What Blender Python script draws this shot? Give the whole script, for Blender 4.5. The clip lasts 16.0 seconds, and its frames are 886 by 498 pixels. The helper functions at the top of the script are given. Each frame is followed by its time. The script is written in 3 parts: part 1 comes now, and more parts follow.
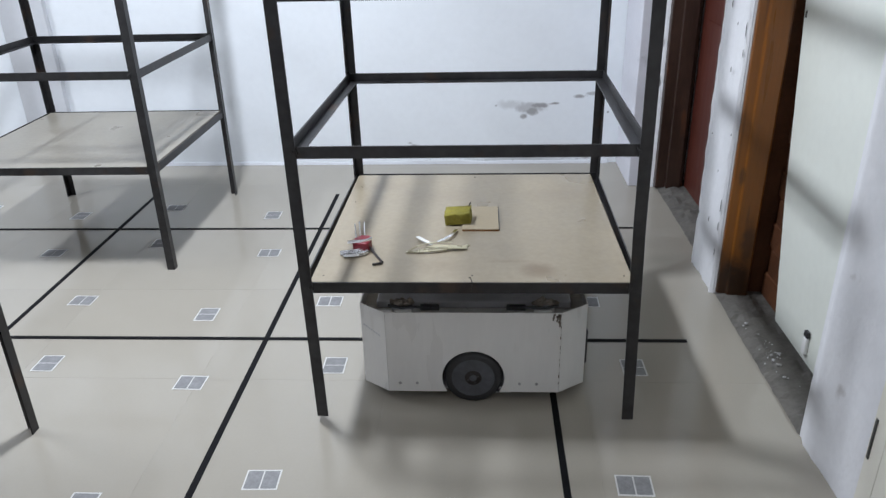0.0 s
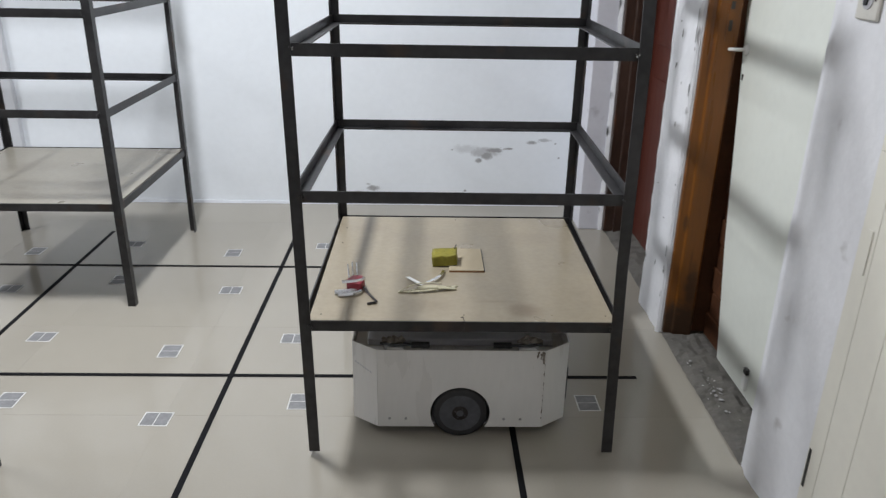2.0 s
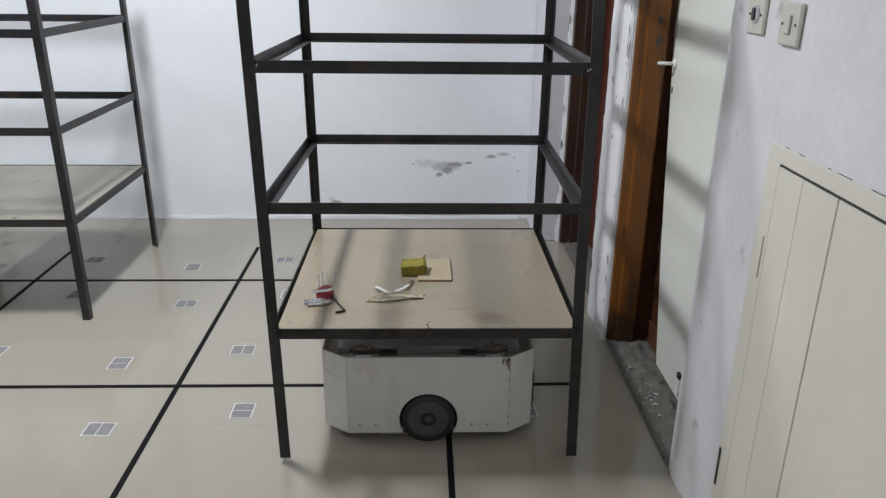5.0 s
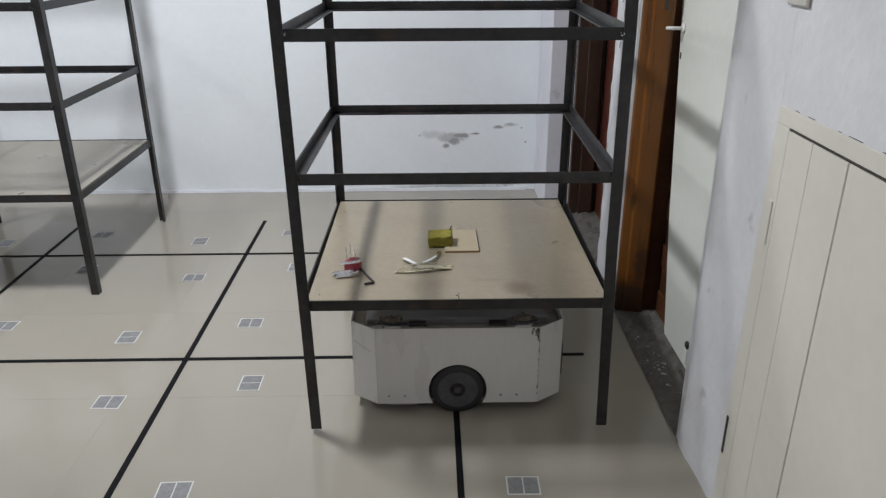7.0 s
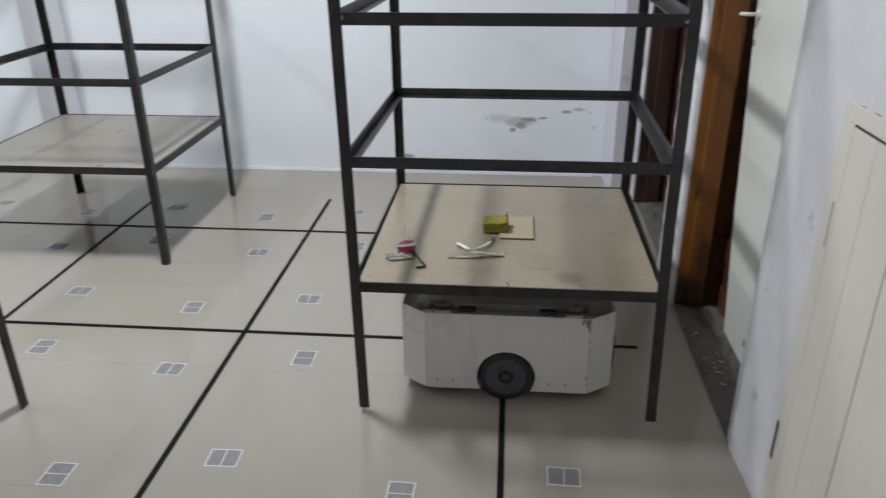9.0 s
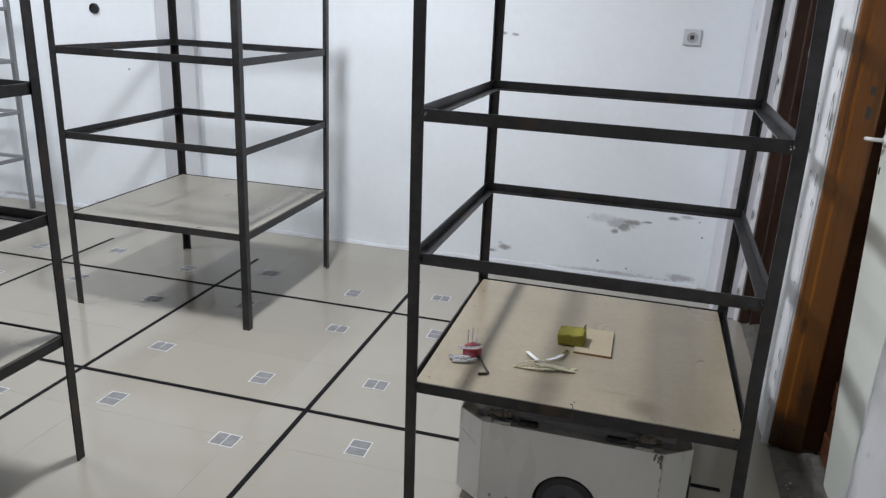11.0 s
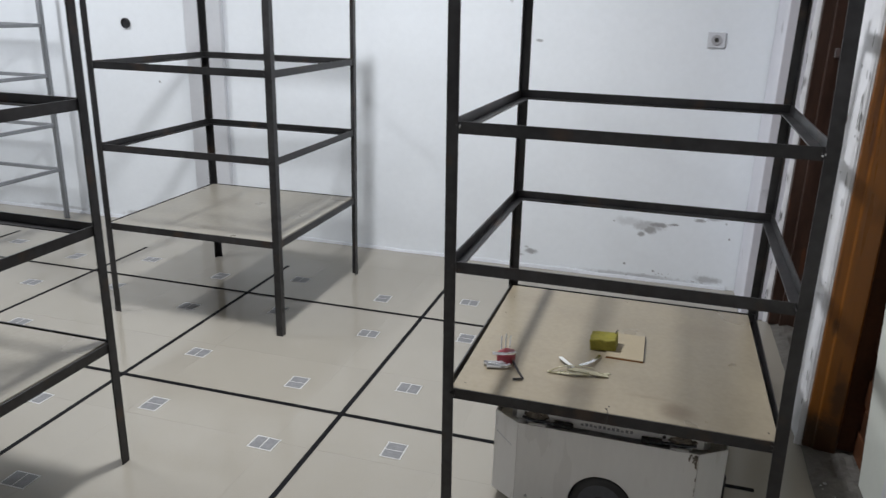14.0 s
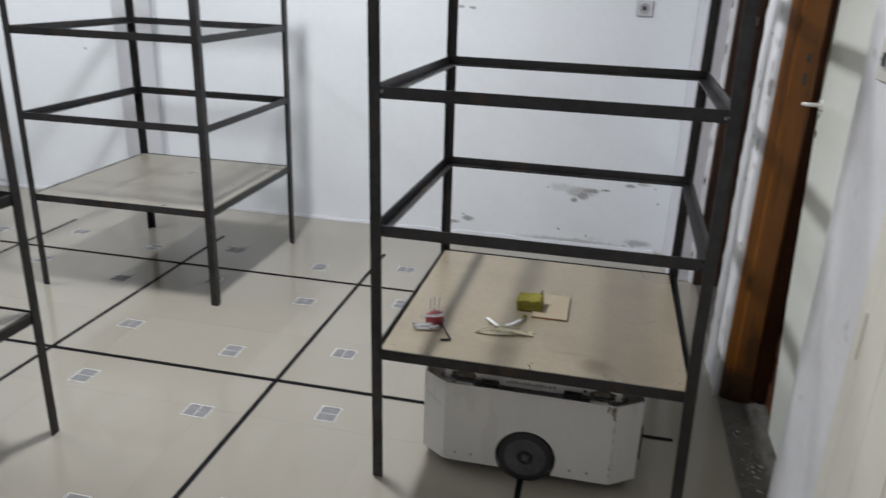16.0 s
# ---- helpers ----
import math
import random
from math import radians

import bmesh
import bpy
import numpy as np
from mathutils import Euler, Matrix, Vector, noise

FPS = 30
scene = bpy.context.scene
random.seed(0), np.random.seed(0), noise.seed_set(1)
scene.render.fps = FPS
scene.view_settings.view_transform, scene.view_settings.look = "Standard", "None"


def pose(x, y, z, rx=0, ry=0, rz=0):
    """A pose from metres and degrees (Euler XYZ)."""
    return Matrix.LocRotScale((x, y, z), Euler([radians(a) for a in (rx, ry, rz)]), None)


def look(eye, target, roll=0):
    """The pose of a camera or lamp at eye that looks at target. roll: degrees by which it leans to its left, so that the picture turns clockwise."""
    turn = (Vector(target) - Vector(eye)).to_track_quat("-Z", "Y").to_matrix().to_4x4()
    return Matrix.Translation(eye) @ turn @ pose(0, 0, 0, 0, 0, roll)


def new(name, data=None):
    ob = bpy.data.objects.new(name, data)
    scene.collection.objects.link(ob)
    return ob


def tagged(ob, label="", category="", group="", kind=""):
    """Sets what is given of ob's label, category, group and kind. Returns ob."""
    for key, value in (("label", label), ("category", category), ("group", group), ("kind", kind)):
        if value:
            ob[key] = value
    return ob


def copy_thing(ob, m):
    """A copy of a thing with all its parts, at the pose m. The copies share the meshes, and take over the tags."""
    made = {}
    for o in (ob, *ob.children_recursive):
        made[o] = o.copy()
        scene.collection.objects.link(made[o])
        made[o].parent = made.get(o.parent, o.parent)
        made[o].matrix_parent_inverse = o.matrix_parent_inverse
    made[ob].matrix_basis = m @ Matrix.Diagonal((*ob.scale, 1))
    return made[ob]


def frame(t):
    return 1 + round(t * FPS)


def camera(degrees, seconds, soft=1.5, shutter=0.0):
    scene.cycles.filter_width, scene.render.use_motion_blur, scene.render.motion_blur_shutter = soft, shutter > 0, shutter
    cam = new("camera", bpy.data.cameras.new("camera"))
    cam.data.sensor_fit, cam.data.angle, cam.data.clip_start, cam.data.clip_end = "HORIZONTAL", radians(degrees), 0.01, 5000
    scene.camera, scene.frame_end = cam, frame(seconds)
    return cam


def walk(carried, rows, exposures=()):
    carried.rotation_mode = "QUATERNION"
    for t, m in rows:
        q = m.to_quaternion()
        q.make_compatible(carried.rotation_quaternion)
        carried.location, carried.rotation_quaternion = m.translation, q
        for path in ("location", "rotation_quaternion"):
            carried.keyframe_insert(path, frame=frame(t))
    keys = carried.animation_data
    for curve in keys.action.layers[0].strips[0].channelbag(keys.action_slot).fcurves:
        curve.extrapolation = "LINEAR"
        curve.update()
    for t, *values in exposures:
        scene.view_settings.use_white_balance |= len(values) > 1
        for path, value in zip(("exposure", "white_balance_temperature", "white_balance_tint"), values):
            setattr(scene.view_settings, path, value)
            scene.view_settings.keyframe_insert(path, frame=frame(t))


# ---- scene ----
cam = camera(61.64, 16.0, soft=1.3, shutter=0.8)
PATH = [
    (0, pose(0.7434, -2.1601, 1.3466, 65.078, 1.320, 2.711)),
    (0.5, pose(0.7227, -2.1874, 1.3726, 66.003, -0.024, 1.830)),
    (1, pose(0.7294, -2.2029, 1.3842, 67.444, -0.788, 0.157)),
    (1.5, pose(0.7260, -2.2360, 1.3914, 67.881, -0.518, 0.152)),
    (2, pose(0.6834, -2.2566, 1.4014, 67.927, -0.948, -0.918)),
    (2.5, pose(0.6654, -2.2954, 1.4096, 68.771, -0.117, -3.032)),
    (3, pose(0.7535, -2.2878, 1.4064, 69.246, -0.988, -1.818)),
    (5.5, pose(0.8729, -2.3286, 1.4063, 69.169, -0.406, -1.445)),
    (6, pose(0.8790, -2.3136, 1.3981, 68.536, -0.284, -1.246)),
    (6.5, pose(0.8799, -2.3185, 1.3949, 67.349, -0.185, -1.139)),
    (7, pose(0.8827, -2.3127, 1.3939, 67.134, 0.210, -1.052)),
    (7.5, pose(0.8852, -2.3034, 1.3935, 67.604, 0.114, -0.258)),
    (8, pose(0.8930, -2.2957, 1.3888, 66.914, -0.527, 0.260)),
    (8.5, pose(0.9338, -2.2885, 1.3876, 67.066, -0.930, 0.757)),
    (9, pose(0.9475, -2.3051, 1.4044, 65.724, 0.344, 5.033)),
    (9.5, pose(0.9326, -2.2393, 1.4020, 66.829, 0.484, 7.534)),
    (10, pose(0.9993, -2.2074, 1.4065, 69.496, -0.927, 14.995)),
    (10.2, look((1.036, -2.166, 1.417), (0.562, -0.330, 0.782), 2.5)),
    (12.5, pose(1.0433, -2.2239, 1.4305, 71.765, -2.930, 15.434)),
    (13, pose(1.0346, -2.2387, 1.4339, 72.033, -2.476, 16.927)),
    (13.5, pose(1.0201, -2.2419, 1.4458, 72.526, -2.414, 17.845)),
    (14, pose(1.0130, -2.2255, 1.4406, 71.975, -1.547, 16.547)),
    (14.5, pose(1.0196, -2.2090, 1.4346, 71.368, -1.466, 15.601)),
    (15, pose(1.0282, -2.2087, 1.4312, 71.062, -1.734, 16.043)),
    (15.5, pose(1.0488, -2.2335, 1.4350, 70.909, -1.673, 14.987)),
    (16, pose(1.0825, -2.2508, 1.4357, 69.869, -2.088, 12.484)),
]
walk(cam, PATH, exposures=[(0.0, 0.31, 5990, 10), (0.5, 0.27, 6110, 10), (1.0, 0.21, 6260, 10), (1.5, 0.16, 6360, 10), (3.0, 0.08, 6360, 10), (5.5, -0.05, 6410, 10), (7.0, -0.08, 6410, 10), (9.0, -0.08, 6310, 10), (10.0, 0.0, 6260, 10), (12.5, -0.08, 6360, 10), (14.5, -0.09, 6410, 10), (16.0, -0.13, 6460, 10)
])

# ---- world and light ----
world = bpy.data.worlds.new("world")
scene.world = world
world.use_nodes = True
wn = world.node_tree.nodes
wn["Background"].inputs[0].default_value = (0.8, 0.85, 1.0, 1)
wn["Background"].inputs[1].default_value = 0.05


def area_lamp(name, x, y, z, sx, sy, watts, colour):
    data = bpy.data.lights.new(name, "AREA")
    data.shape, data.size, data.size_y, data.energy, data.color = "RECTANGLE", sx, sy, watts, colour
    ob = new(name, data)
    ob.matrix_world = pose(x, y, z)
    return ob


LAMP = (-0.27, 0.10, 2.72)
area_lamp("ceiling_and_fill_light", *LAMP, 0.18, 0.40, 65, (0.955, 0.975, 1.0))
area_lamp("ceiling_and_fill_light", -2.9, 0.3, 2.72, 0.16, 1.1, 45, (0.955, 0.975, 1.0))
# added warm fill with no known lamp behind it; lifts and tints the shadows
area_lamp("ceiling_and_fill_light", 0.2, -2.4, 2.72, 0.16, 1.1, 5.0, (1.0, 0.87, 0.72))


# ---- materials ----
def material(name, colour, rough=0.6, metal=0.0, vary=0.12, scale=6.0, fine=60.0, bump=0.1, spec=0.5, rnd=0.0, dirt=None, dirt_at=0.62, coords="Object", stretch=None):
    """Base colour with large stains and fine grain, roughness that follows them, and a light relief."""
    m = bpy.data.materials.new(name)
    m.use_nodes = True
    t = m.node_tree
    n, l = t.nodes, t.links
    b = n["Principled BSDF"]
    b.inputs["Metallic"].default_value = metal
    b.inputs["Specular IOR Level"].default_value = spec
    tc = n.new("ShaderNodeTexCoord")

    place = tc.outputs[coords]
    if stretch:
        mp = n.new("ShaderNodeMapping")
        mp.inputs["Scale"].default_value = stretch
        l.new(place, mp.inputs["Vector"])
        place = mp.outputs["Vector"]

    def noise_node(s, detail):
        k = n.new("ShaderNodeTexNoise")
        k.inputs["Scale"].default_value, k.inputs["Detail"].default_value = s, detail
        l.new(place, k.inputs["Vector"])
        return k

    big, small = noise_node(scale, 4), noise_node(fine, 3)
    add = n.new("ShaderNodeMath")
    add.operation = "ADD"
    l.new(big.outputs["Fac"], add.inputs[0])
    half = n.new("ShaderNodeMath")
    half.operation = "MULTIPLY"
    half.inputs[1].default_value = 0.5
    l.new(small.outputs["Fac"], half.inputs[0])
    l.new(half.outputs[0], add.inputs[1])
    ramp = n.new("ShaderNodeMapRange")
    ramp.inputs["From Min"].default_value, ramp.inputs["From Max"].default_value = 0.45, 1.05
    ramp.inputs["To Min"].default_value, ramp.inputs["To Max"].default_value = 1 - vary, 1 + vary
    l.new(add.outputs[0], ramp.inputs["Value"])
    last = ramp.outputs["Result"]
    if rnd:
        info = n.new("ShaderNodeObjectInfo")
        rr = n.new("ShaderNodeMapRange")
        rr.inputs["To Min"].default_value, rr.inputs["To Max"].default_value = 1 - rnd, 1 + rnd
        l.new(info.outputs["Random"], rr.inputs["Value"])
        mul = n.new("ShaderNodeMath")
        mul.operation = "MULTIPLY"
        l.new(last, mul.inputs[0])
        l.new(rr.outputs["Result"], mul.inputs[1])
        last = mul.outputs[0]
    mix = n.new("ShaderNodeVectorMath")
    mix.operation = "SCALE"
    mix.inputs[0].default_value = colour
    l.new(last, mix.inputs["Scale"])
    out = mix.outputs["Vector"]
    if dirt:
        third = noise_node(scale * 1.7 + 0.3, 8)
        cut = n.new("ShaderNodeMapRange")
        cut.inputs["From Min"].default_value, cut.inputs["From Max"].default_value = dirt_at, dirt_at + 0.12
        l.new(third.outputs["Fac"], cut.inputs["Value"])
        mm = n.new("ShaderNodeMix")
        mm.data_type = "RGBA"
        mm.inputs["B"].default_value = (*dirt, 1)
        l.new(cut.outputs["Result"], mm.inputs["Factor"])
        l.new(out, mm.inputs["A"])
        out = mm.outputs["Result"]
    l.new(out, b.inputs["Base Color"])
    rg = n.new("ShaderNodeMapRange")
    rg.inputs["From Min"].default_value, rg.inputs["From Max"].default_value = 0.3, 0.75
    rg.inputs["To Min"].default_value, rg.inputs["To Max"].default_value = max(rough - 0.08, 0.02), min(rough + 0.08, 1)
    l.new(big.outputs["Fac"], rg.inputs["Value"])
    l.new(rg.outputs["Result"], b.inputs["Roughness"])
    if bump:
        bp = n.new("ShaderNodeBump")
        bp.inputs["Strength"].default_value, bp.inputs["Distance"].default_value = bump, 0.004
        l.new(add.outputs[0], bp.inputs["Height"])
        l.new(bp.outputs["Normal"], b.inputs["Normal"])
    return m


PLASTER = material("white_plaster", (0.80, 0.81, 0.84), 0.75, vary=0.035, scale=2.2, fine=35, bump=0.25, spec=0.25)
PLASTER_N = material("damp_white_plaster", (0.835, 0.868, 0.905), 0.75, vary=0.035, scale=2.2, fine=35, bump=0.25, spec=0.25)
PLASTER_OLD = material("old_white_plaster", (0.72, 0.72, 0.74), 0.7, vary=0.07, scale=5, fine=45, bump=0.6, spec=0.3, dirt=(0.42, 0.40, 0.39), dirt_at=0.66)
GREY_PAINT = material("grey_white_paint", (0.62, 0.63, 0.66), 0.7, vary=0.05, scale=3, fine=40, bump=0.25, spec=0.25)
CREAM = material("cream_paint", (0.72, 0.695, 0.615), 0.45, vary=0.05, scale=3, fine=30, bump=0.2, spec=0.4)
DOOR_PAINT = material("pale_green_white_paint", (0.70, 0.72, 0.66), 0.35, vary=0.05, scale=2.5, fine=30, bump=0.15)
TILE = material("beige_porcelain", (0.340, 0.315, 0.268), 0.16, vary=0.03, scale=3, fine=140, bump=0.0, rnd=0.012, spec=0.5)
GROUT = material("grout", (0.340, 0.315, 0.268), 0.8, vary=0.08)
TAPE = material("black_tape", (0.008, 0.008, 0.009), 0.7, spec=0.08, vary=0.25, scale=9, bump=0.1)
PAPER = material("white_paper", (0.57, 0.565, 0.55), 0.5, vary=0.04, scale=14, bump=0.05)
INK = material("grey_print", (0.20, 0.20, 0.205), 0.6, vary=0.25, scale=60, fine=260, bump=0.0)
STEEL = material("dark_mild_steel", (0.029, 0.028, 0.029), 0.42, metal=0.35, vary=0.6, scale=5, fine=42, bump=0.2, rnd=0.22, dirt=(0.050, 0.034, 0.026), dirt_at=0.58)
STEEL_PALE = material("grey_primed_steel", (0.24, 0.25, 0.265), 0.5, metal=0.2, vary=0.15, scale=8, bump=0.1)
WELD = material("bright_weld", (0.5, 0.5, 0.5), 0.28, metal=0.9, vary=0.3, scale=60, bump=0.5)
ROBOT_WHITE = material("white_painted_sheet", (0.645, 0.635, 0.615), 0.30, vary=0.05, scale=5, fine=50, bump=0.05, dirt=(0.56, 0.545, 0.51), dirt_at=0.62, stretch=(1.6, 1.6, 0.35))
ROBOT_GREY = material("grey_sheet", (0.44, 0.44, 0.46), 0.5, metal=0.2, vary=0.12, scale=9)
RUBBER = material("black_rubber", (0.020, 0.020, 0.022), 0.6, vary=0.25, scale=20, bump=0.2)
RIM = material("dark_grey_plastic", (0.085, 0.087, 0.095), 0.8, vary=0.2, scale=25, spec=0.12)
HUB = material("hub_steel", (0.035, 0.03, 0.03), 0.4, metal=0.5, vary=0.2, scale=40)
BLACK = material("black_plastic", (0.012, 0.012, 0.014), 0.4, vary=0.15, scale=30)
SCREW = material("zinc_screw", (0.38, 0.38, 0.38), 0.35, metal=0.9, vary=0.1, scale=50)
CHROME = material("bright_chrome", (0.93, 0.93, 0.94), 0.22, metal=1.0, vary=0.04, scale=30, bump=0)
DARK_KEY = material("blued_steel", (0.05, 0.045, 0.045), 0.4, metal=0.7, vary=0.2, scale=50)
RED = material("red_plastic", (0.20, 0.008, 0.02), 0.45, vary=0.15, scale=40)
SPONGE = material("yellow_foam", (0.20, 0.175, 0.022), 0.9, vary=0.3, scale=28, fine=160, bump=1.0)
PLY = material("pale_plywood", (0.36, 0.30, 0.205), 0.6, vary=0.08, scale=12, fine=90)
TIE = material("translucent_nylon", (0.50, 0.46, 0.31), 0.3, vary=0.08, scale=25)
TIE.node_tree.nodes["Principled BSDF"].inputs["Transmission Weight"].default_value = 0.3
FOIL = material("white_plastic", (0.76, 0.76, 0.74), 0.35, vary=0.05, scale=20)
ORANGE = material("varnished_orange_wood", (0.175, 0.060, 0.006), 0.32, vary=0.2, scale=9, fine=70, bump=0.2, dirt=(0.105, 0.034, 0.005), dirt_at=0.60, stretch=(3, 3, 0.16))
VARNISH = material("worn_brown_varnish", (0.040, 0.020, 0.013), 0.45, vary=0.5, scale=7, fine=60, bump=0.3, dirt=(0.10, 0.036, 0.014), dirt_at=0.62, stretch=(1.6, 1.6, 0.35))
BROWN = material("dark_brown_paint", (0.026, 0.011, 0.006), 0.55, spec=0.2, vary=0.4, scale=8, fine=60, bump=0.3, rnd=0.25, stretch=(2, 2, 0.3))
RED_BROWN = material("red_brown_door", (0.085, 0.022, 0.014), 0.4, vary=0.2, scale=5, fine=50, bump=0.15, stretch=(2, 2, 0.2))
BRICK = material("brown_painted_brick", (0.085, 0.034, 0.016), 0.6, spec=0.2, vary=0.35, scale=8, fine=70, bump=0.4, rnd=0.2)
CONCRETE = material("rough_concrete", (0.115, 0.108, 0.096), 0.9, vary=0.3, scale=14, fine=90, bump=1.0, dirt=(0.13, 0.12, 0.11), dirt_at=0.55)
IVORY = material("ivory_plastic", (0.56, 0.54, 0.49), 0.35, vary=0.06, scale=20)
PADDING = material("dirty_foam", (0.17, 0.145, 0.12), 0.9, vary=0.6, scale=60, fine=200, bump=0.8)
GAP = material("dark_gap", (0.05, 0.048, 0.042), 0.8, vary=0.2)
STAIN = material("flaked_plaster", (0.42, 0.41, 0.41), 0.9, vary=0.45, scale=35, fine=160, bump=1.0)


def add_patches(m, patches, colour, wobble, scale, flat, depth=0.35):
    """Soft, ragged stains and painted shade: ellipses (centre a, centre b, half sizes, strength) in the plane of two
    object axes.
    """
    t = m.node_tree
    n, l = t.nodes, t.links
    b = n["Principled BSDF"]
    src = b.inputs["Base Color"].links[0].from_socket
    tc = n.new("ShaderNodeTexCoord")
    k = n.new("ShaderNodeTexNoise")
    k.inputs["Scale"].default_value, k.inputs["Detail"].default_value, k.inputs["Roughness"].default_value = scale, 9, 0.68
    l.new(tc.outputs["Object"], k.inputs["Vector"])
    total = None
    for ca, cb, ra, rb, power in patches:
        mp = n.new("ShaderNodeMapping")
        c, q = ((ca, 0, cb), (1 / ra, 0, 1 / rb)) if flat == "xz" else ((ca, cb, 0), (1 / ra, 1 / rb, 0))
        mp.inputs["Location"].default_value = [-u * v for u, v in zip(c, q)]
        mp.inputs["Scale"].default_value = q
        l.new(tc.outputs["Object"], mp.inputs["Vector"])
        ln = n.new("ShaderNodeVectorMath")
        ln.operation = "LENGTH"
        l.new(mp.outputs["Vector"], ln.inputs[0])
        ad = n.new("ShaderNodeMath")
        ad.operation = "MULTIPLY_ADD"
        ad.inputs[1].default_value = wobble
        l.new(k.outputs["Fac"], ad.inputs[0])
        l.new(ln.outputs["Value"], ad.inputs[2])
        mr = n.new("ShaderNodeMapRange")
        mr.interpolation_type = "SMOOTHSTEP"
        mr.inputs["From Min"].default_value, mr.inputs["From Max"].default_value = 1.0 + wobble * 0.45, 1.0 + wobble * 0.45 - depth
        mr.inputs["To Max"].default_value = power
        l.new(ad.outputs[0], mr.inputs["Value"])
        if total is None:
            total = mr.outputs["Result"]
        else:
            mx = n.new("ShaderNodeMath")
            mx.operation = "MAXIMUM"
            l.new(total, mx.inputs[0])
            l.new(mr.outputs["Result"], mx.inputs[1])
            total = mx.outputs[0]
    mm = n.new("ShaderNodeMix")
    mm.data_type = "RGBA"
    mm.inputs["B"].default_value = (*colour, 1)
    l.new(total, mm.inputs["Factor"])
    l.new(src, mm.inputs["A"])
    l.new(mm.outputs["Result"], b.inputs["Base Color"])
    return m


def board_material(name, patches, colour):
    m = material(name, colour, 0.34, vary=0.17, scale=4, fine=60, bump=0.12, spec=0.55)
    return add_patches(m, patches, (0.155, 0.115, 0.075), 1.3, 9, "xy", 0.9)


BOARD = board_material("worn_fibreboard", [(-0.1, 0.1, 0.30, 0.16, 0.15), (0.25, -0.2, 0.2, 0.2, 0.12)], (0.258, 0.236, 0.195))
BOARD_USED = board_material("stained_fibreboard", [(0.178, -0.362, 0.075, 0.065, 0.75), (0.10, -0.31, 0.10, 0.02, 0.35), (-0.08, -0.33, 0.12, 0.10, 0.30), (0.30, 0.22, 0.22, 0.16, 0.22), (-0.30, 0.30, 0.12, 0.08, 0.2), (-0.12, 0.2, 0.3, 0.12, 0.14)], (0.284, 0.241, 0.174))
# low patches paint the rack shelf's shadow into the colour of the jamb foot
add_patches(ORANGE, [(1.655, 0.05, 0.12, 0.15, 0.85), (1.69, 0.22, 0.035, 0.12, 0.7), (1.64, 0.47, 0.012, 0.05, 0.6)], (0.018, 0.010, 0.006), 1.2, 22, "xz", 0.6)
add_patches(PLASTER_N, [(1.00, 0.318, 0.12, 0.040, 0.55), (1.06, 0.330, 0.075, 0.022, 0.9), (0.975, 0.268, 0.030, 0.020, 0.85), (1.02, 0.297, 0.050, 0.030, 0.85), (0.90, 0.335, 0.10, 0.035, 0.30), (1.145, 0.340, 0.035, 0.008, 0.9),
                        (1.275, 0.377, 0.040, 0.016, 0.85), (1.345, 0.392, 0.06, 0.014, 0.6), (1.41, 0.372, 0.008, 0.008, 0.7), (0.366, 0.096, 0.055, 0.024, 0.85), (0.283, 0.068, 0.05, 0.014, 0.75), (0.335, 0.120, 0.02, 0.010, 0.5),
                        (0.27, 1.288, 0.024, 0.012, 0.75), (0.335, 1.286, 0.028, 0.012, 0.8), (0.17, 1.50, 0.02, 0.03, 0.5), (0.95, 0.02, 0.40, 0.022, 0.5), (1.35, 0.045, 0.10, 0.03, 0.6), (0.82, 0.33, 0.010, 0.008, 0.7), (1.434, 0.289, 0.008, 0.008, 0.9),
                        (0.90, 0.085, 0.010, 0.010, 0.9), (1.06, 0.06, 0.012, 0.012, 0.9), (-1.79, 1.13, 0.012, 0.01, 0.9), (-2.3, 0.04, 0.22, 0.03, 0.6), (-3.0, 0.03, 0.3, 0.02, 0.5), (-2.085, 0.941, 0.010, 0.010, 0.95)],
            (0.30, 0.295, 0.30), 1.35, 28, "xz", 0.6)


# ---- mesh helpers ----
def box(bm, x0, x1, y0, y1, z0, z1):
    vs = [bm.verts.new((x, y, z)) for z in (z0, z1) for y in (y0, y1) for x in (x0, x1)]
    for f in ((0, 2, 3, 1), (4, 5, 7, 6), (0, 1, 5, 4), (2, 6, 7, 3), (0, 4, 6, 2), (1, 3, 7, 5)):
        bm.faces.new([vs[i] for i in f])
    return vs


def prism(bm, outline, axis, a, b):
    """A closed outline of 2D points pushed along an axis from a to b."""
    def at(p, w):
        return {"x": (w, p[0], p[1]), "y": (p[0], w, p[1]), "z": (p[0], p[1], w)}[axis]
    lo = [bm.verts.new(at(p, a)) for p in outline]
    hi = [bm.verts.new(at(p, b)) for p in outline]
    bm.faces.new(lo)
    bm.faces.new(hi[::-1])
    n = len(outline)
    for i in range(n):
        bm.faces.new((lo[i], hi[i], hi[(i + 1) % n], lo[(i + 1) % n]))


def bevel(bm, width, segments=2):
    bmesh.ops.recalc_face_normals(bm, faces=bm.faces)
    edges = [e for e in bm.edges if len(e.link_faces) == 2 and e.calc_face_angle(0) > 0.5]
    bmesh.ops.bevel(bm, geom=edges, offset=width, segments=segments, affect="EDGES", profile=0.5)


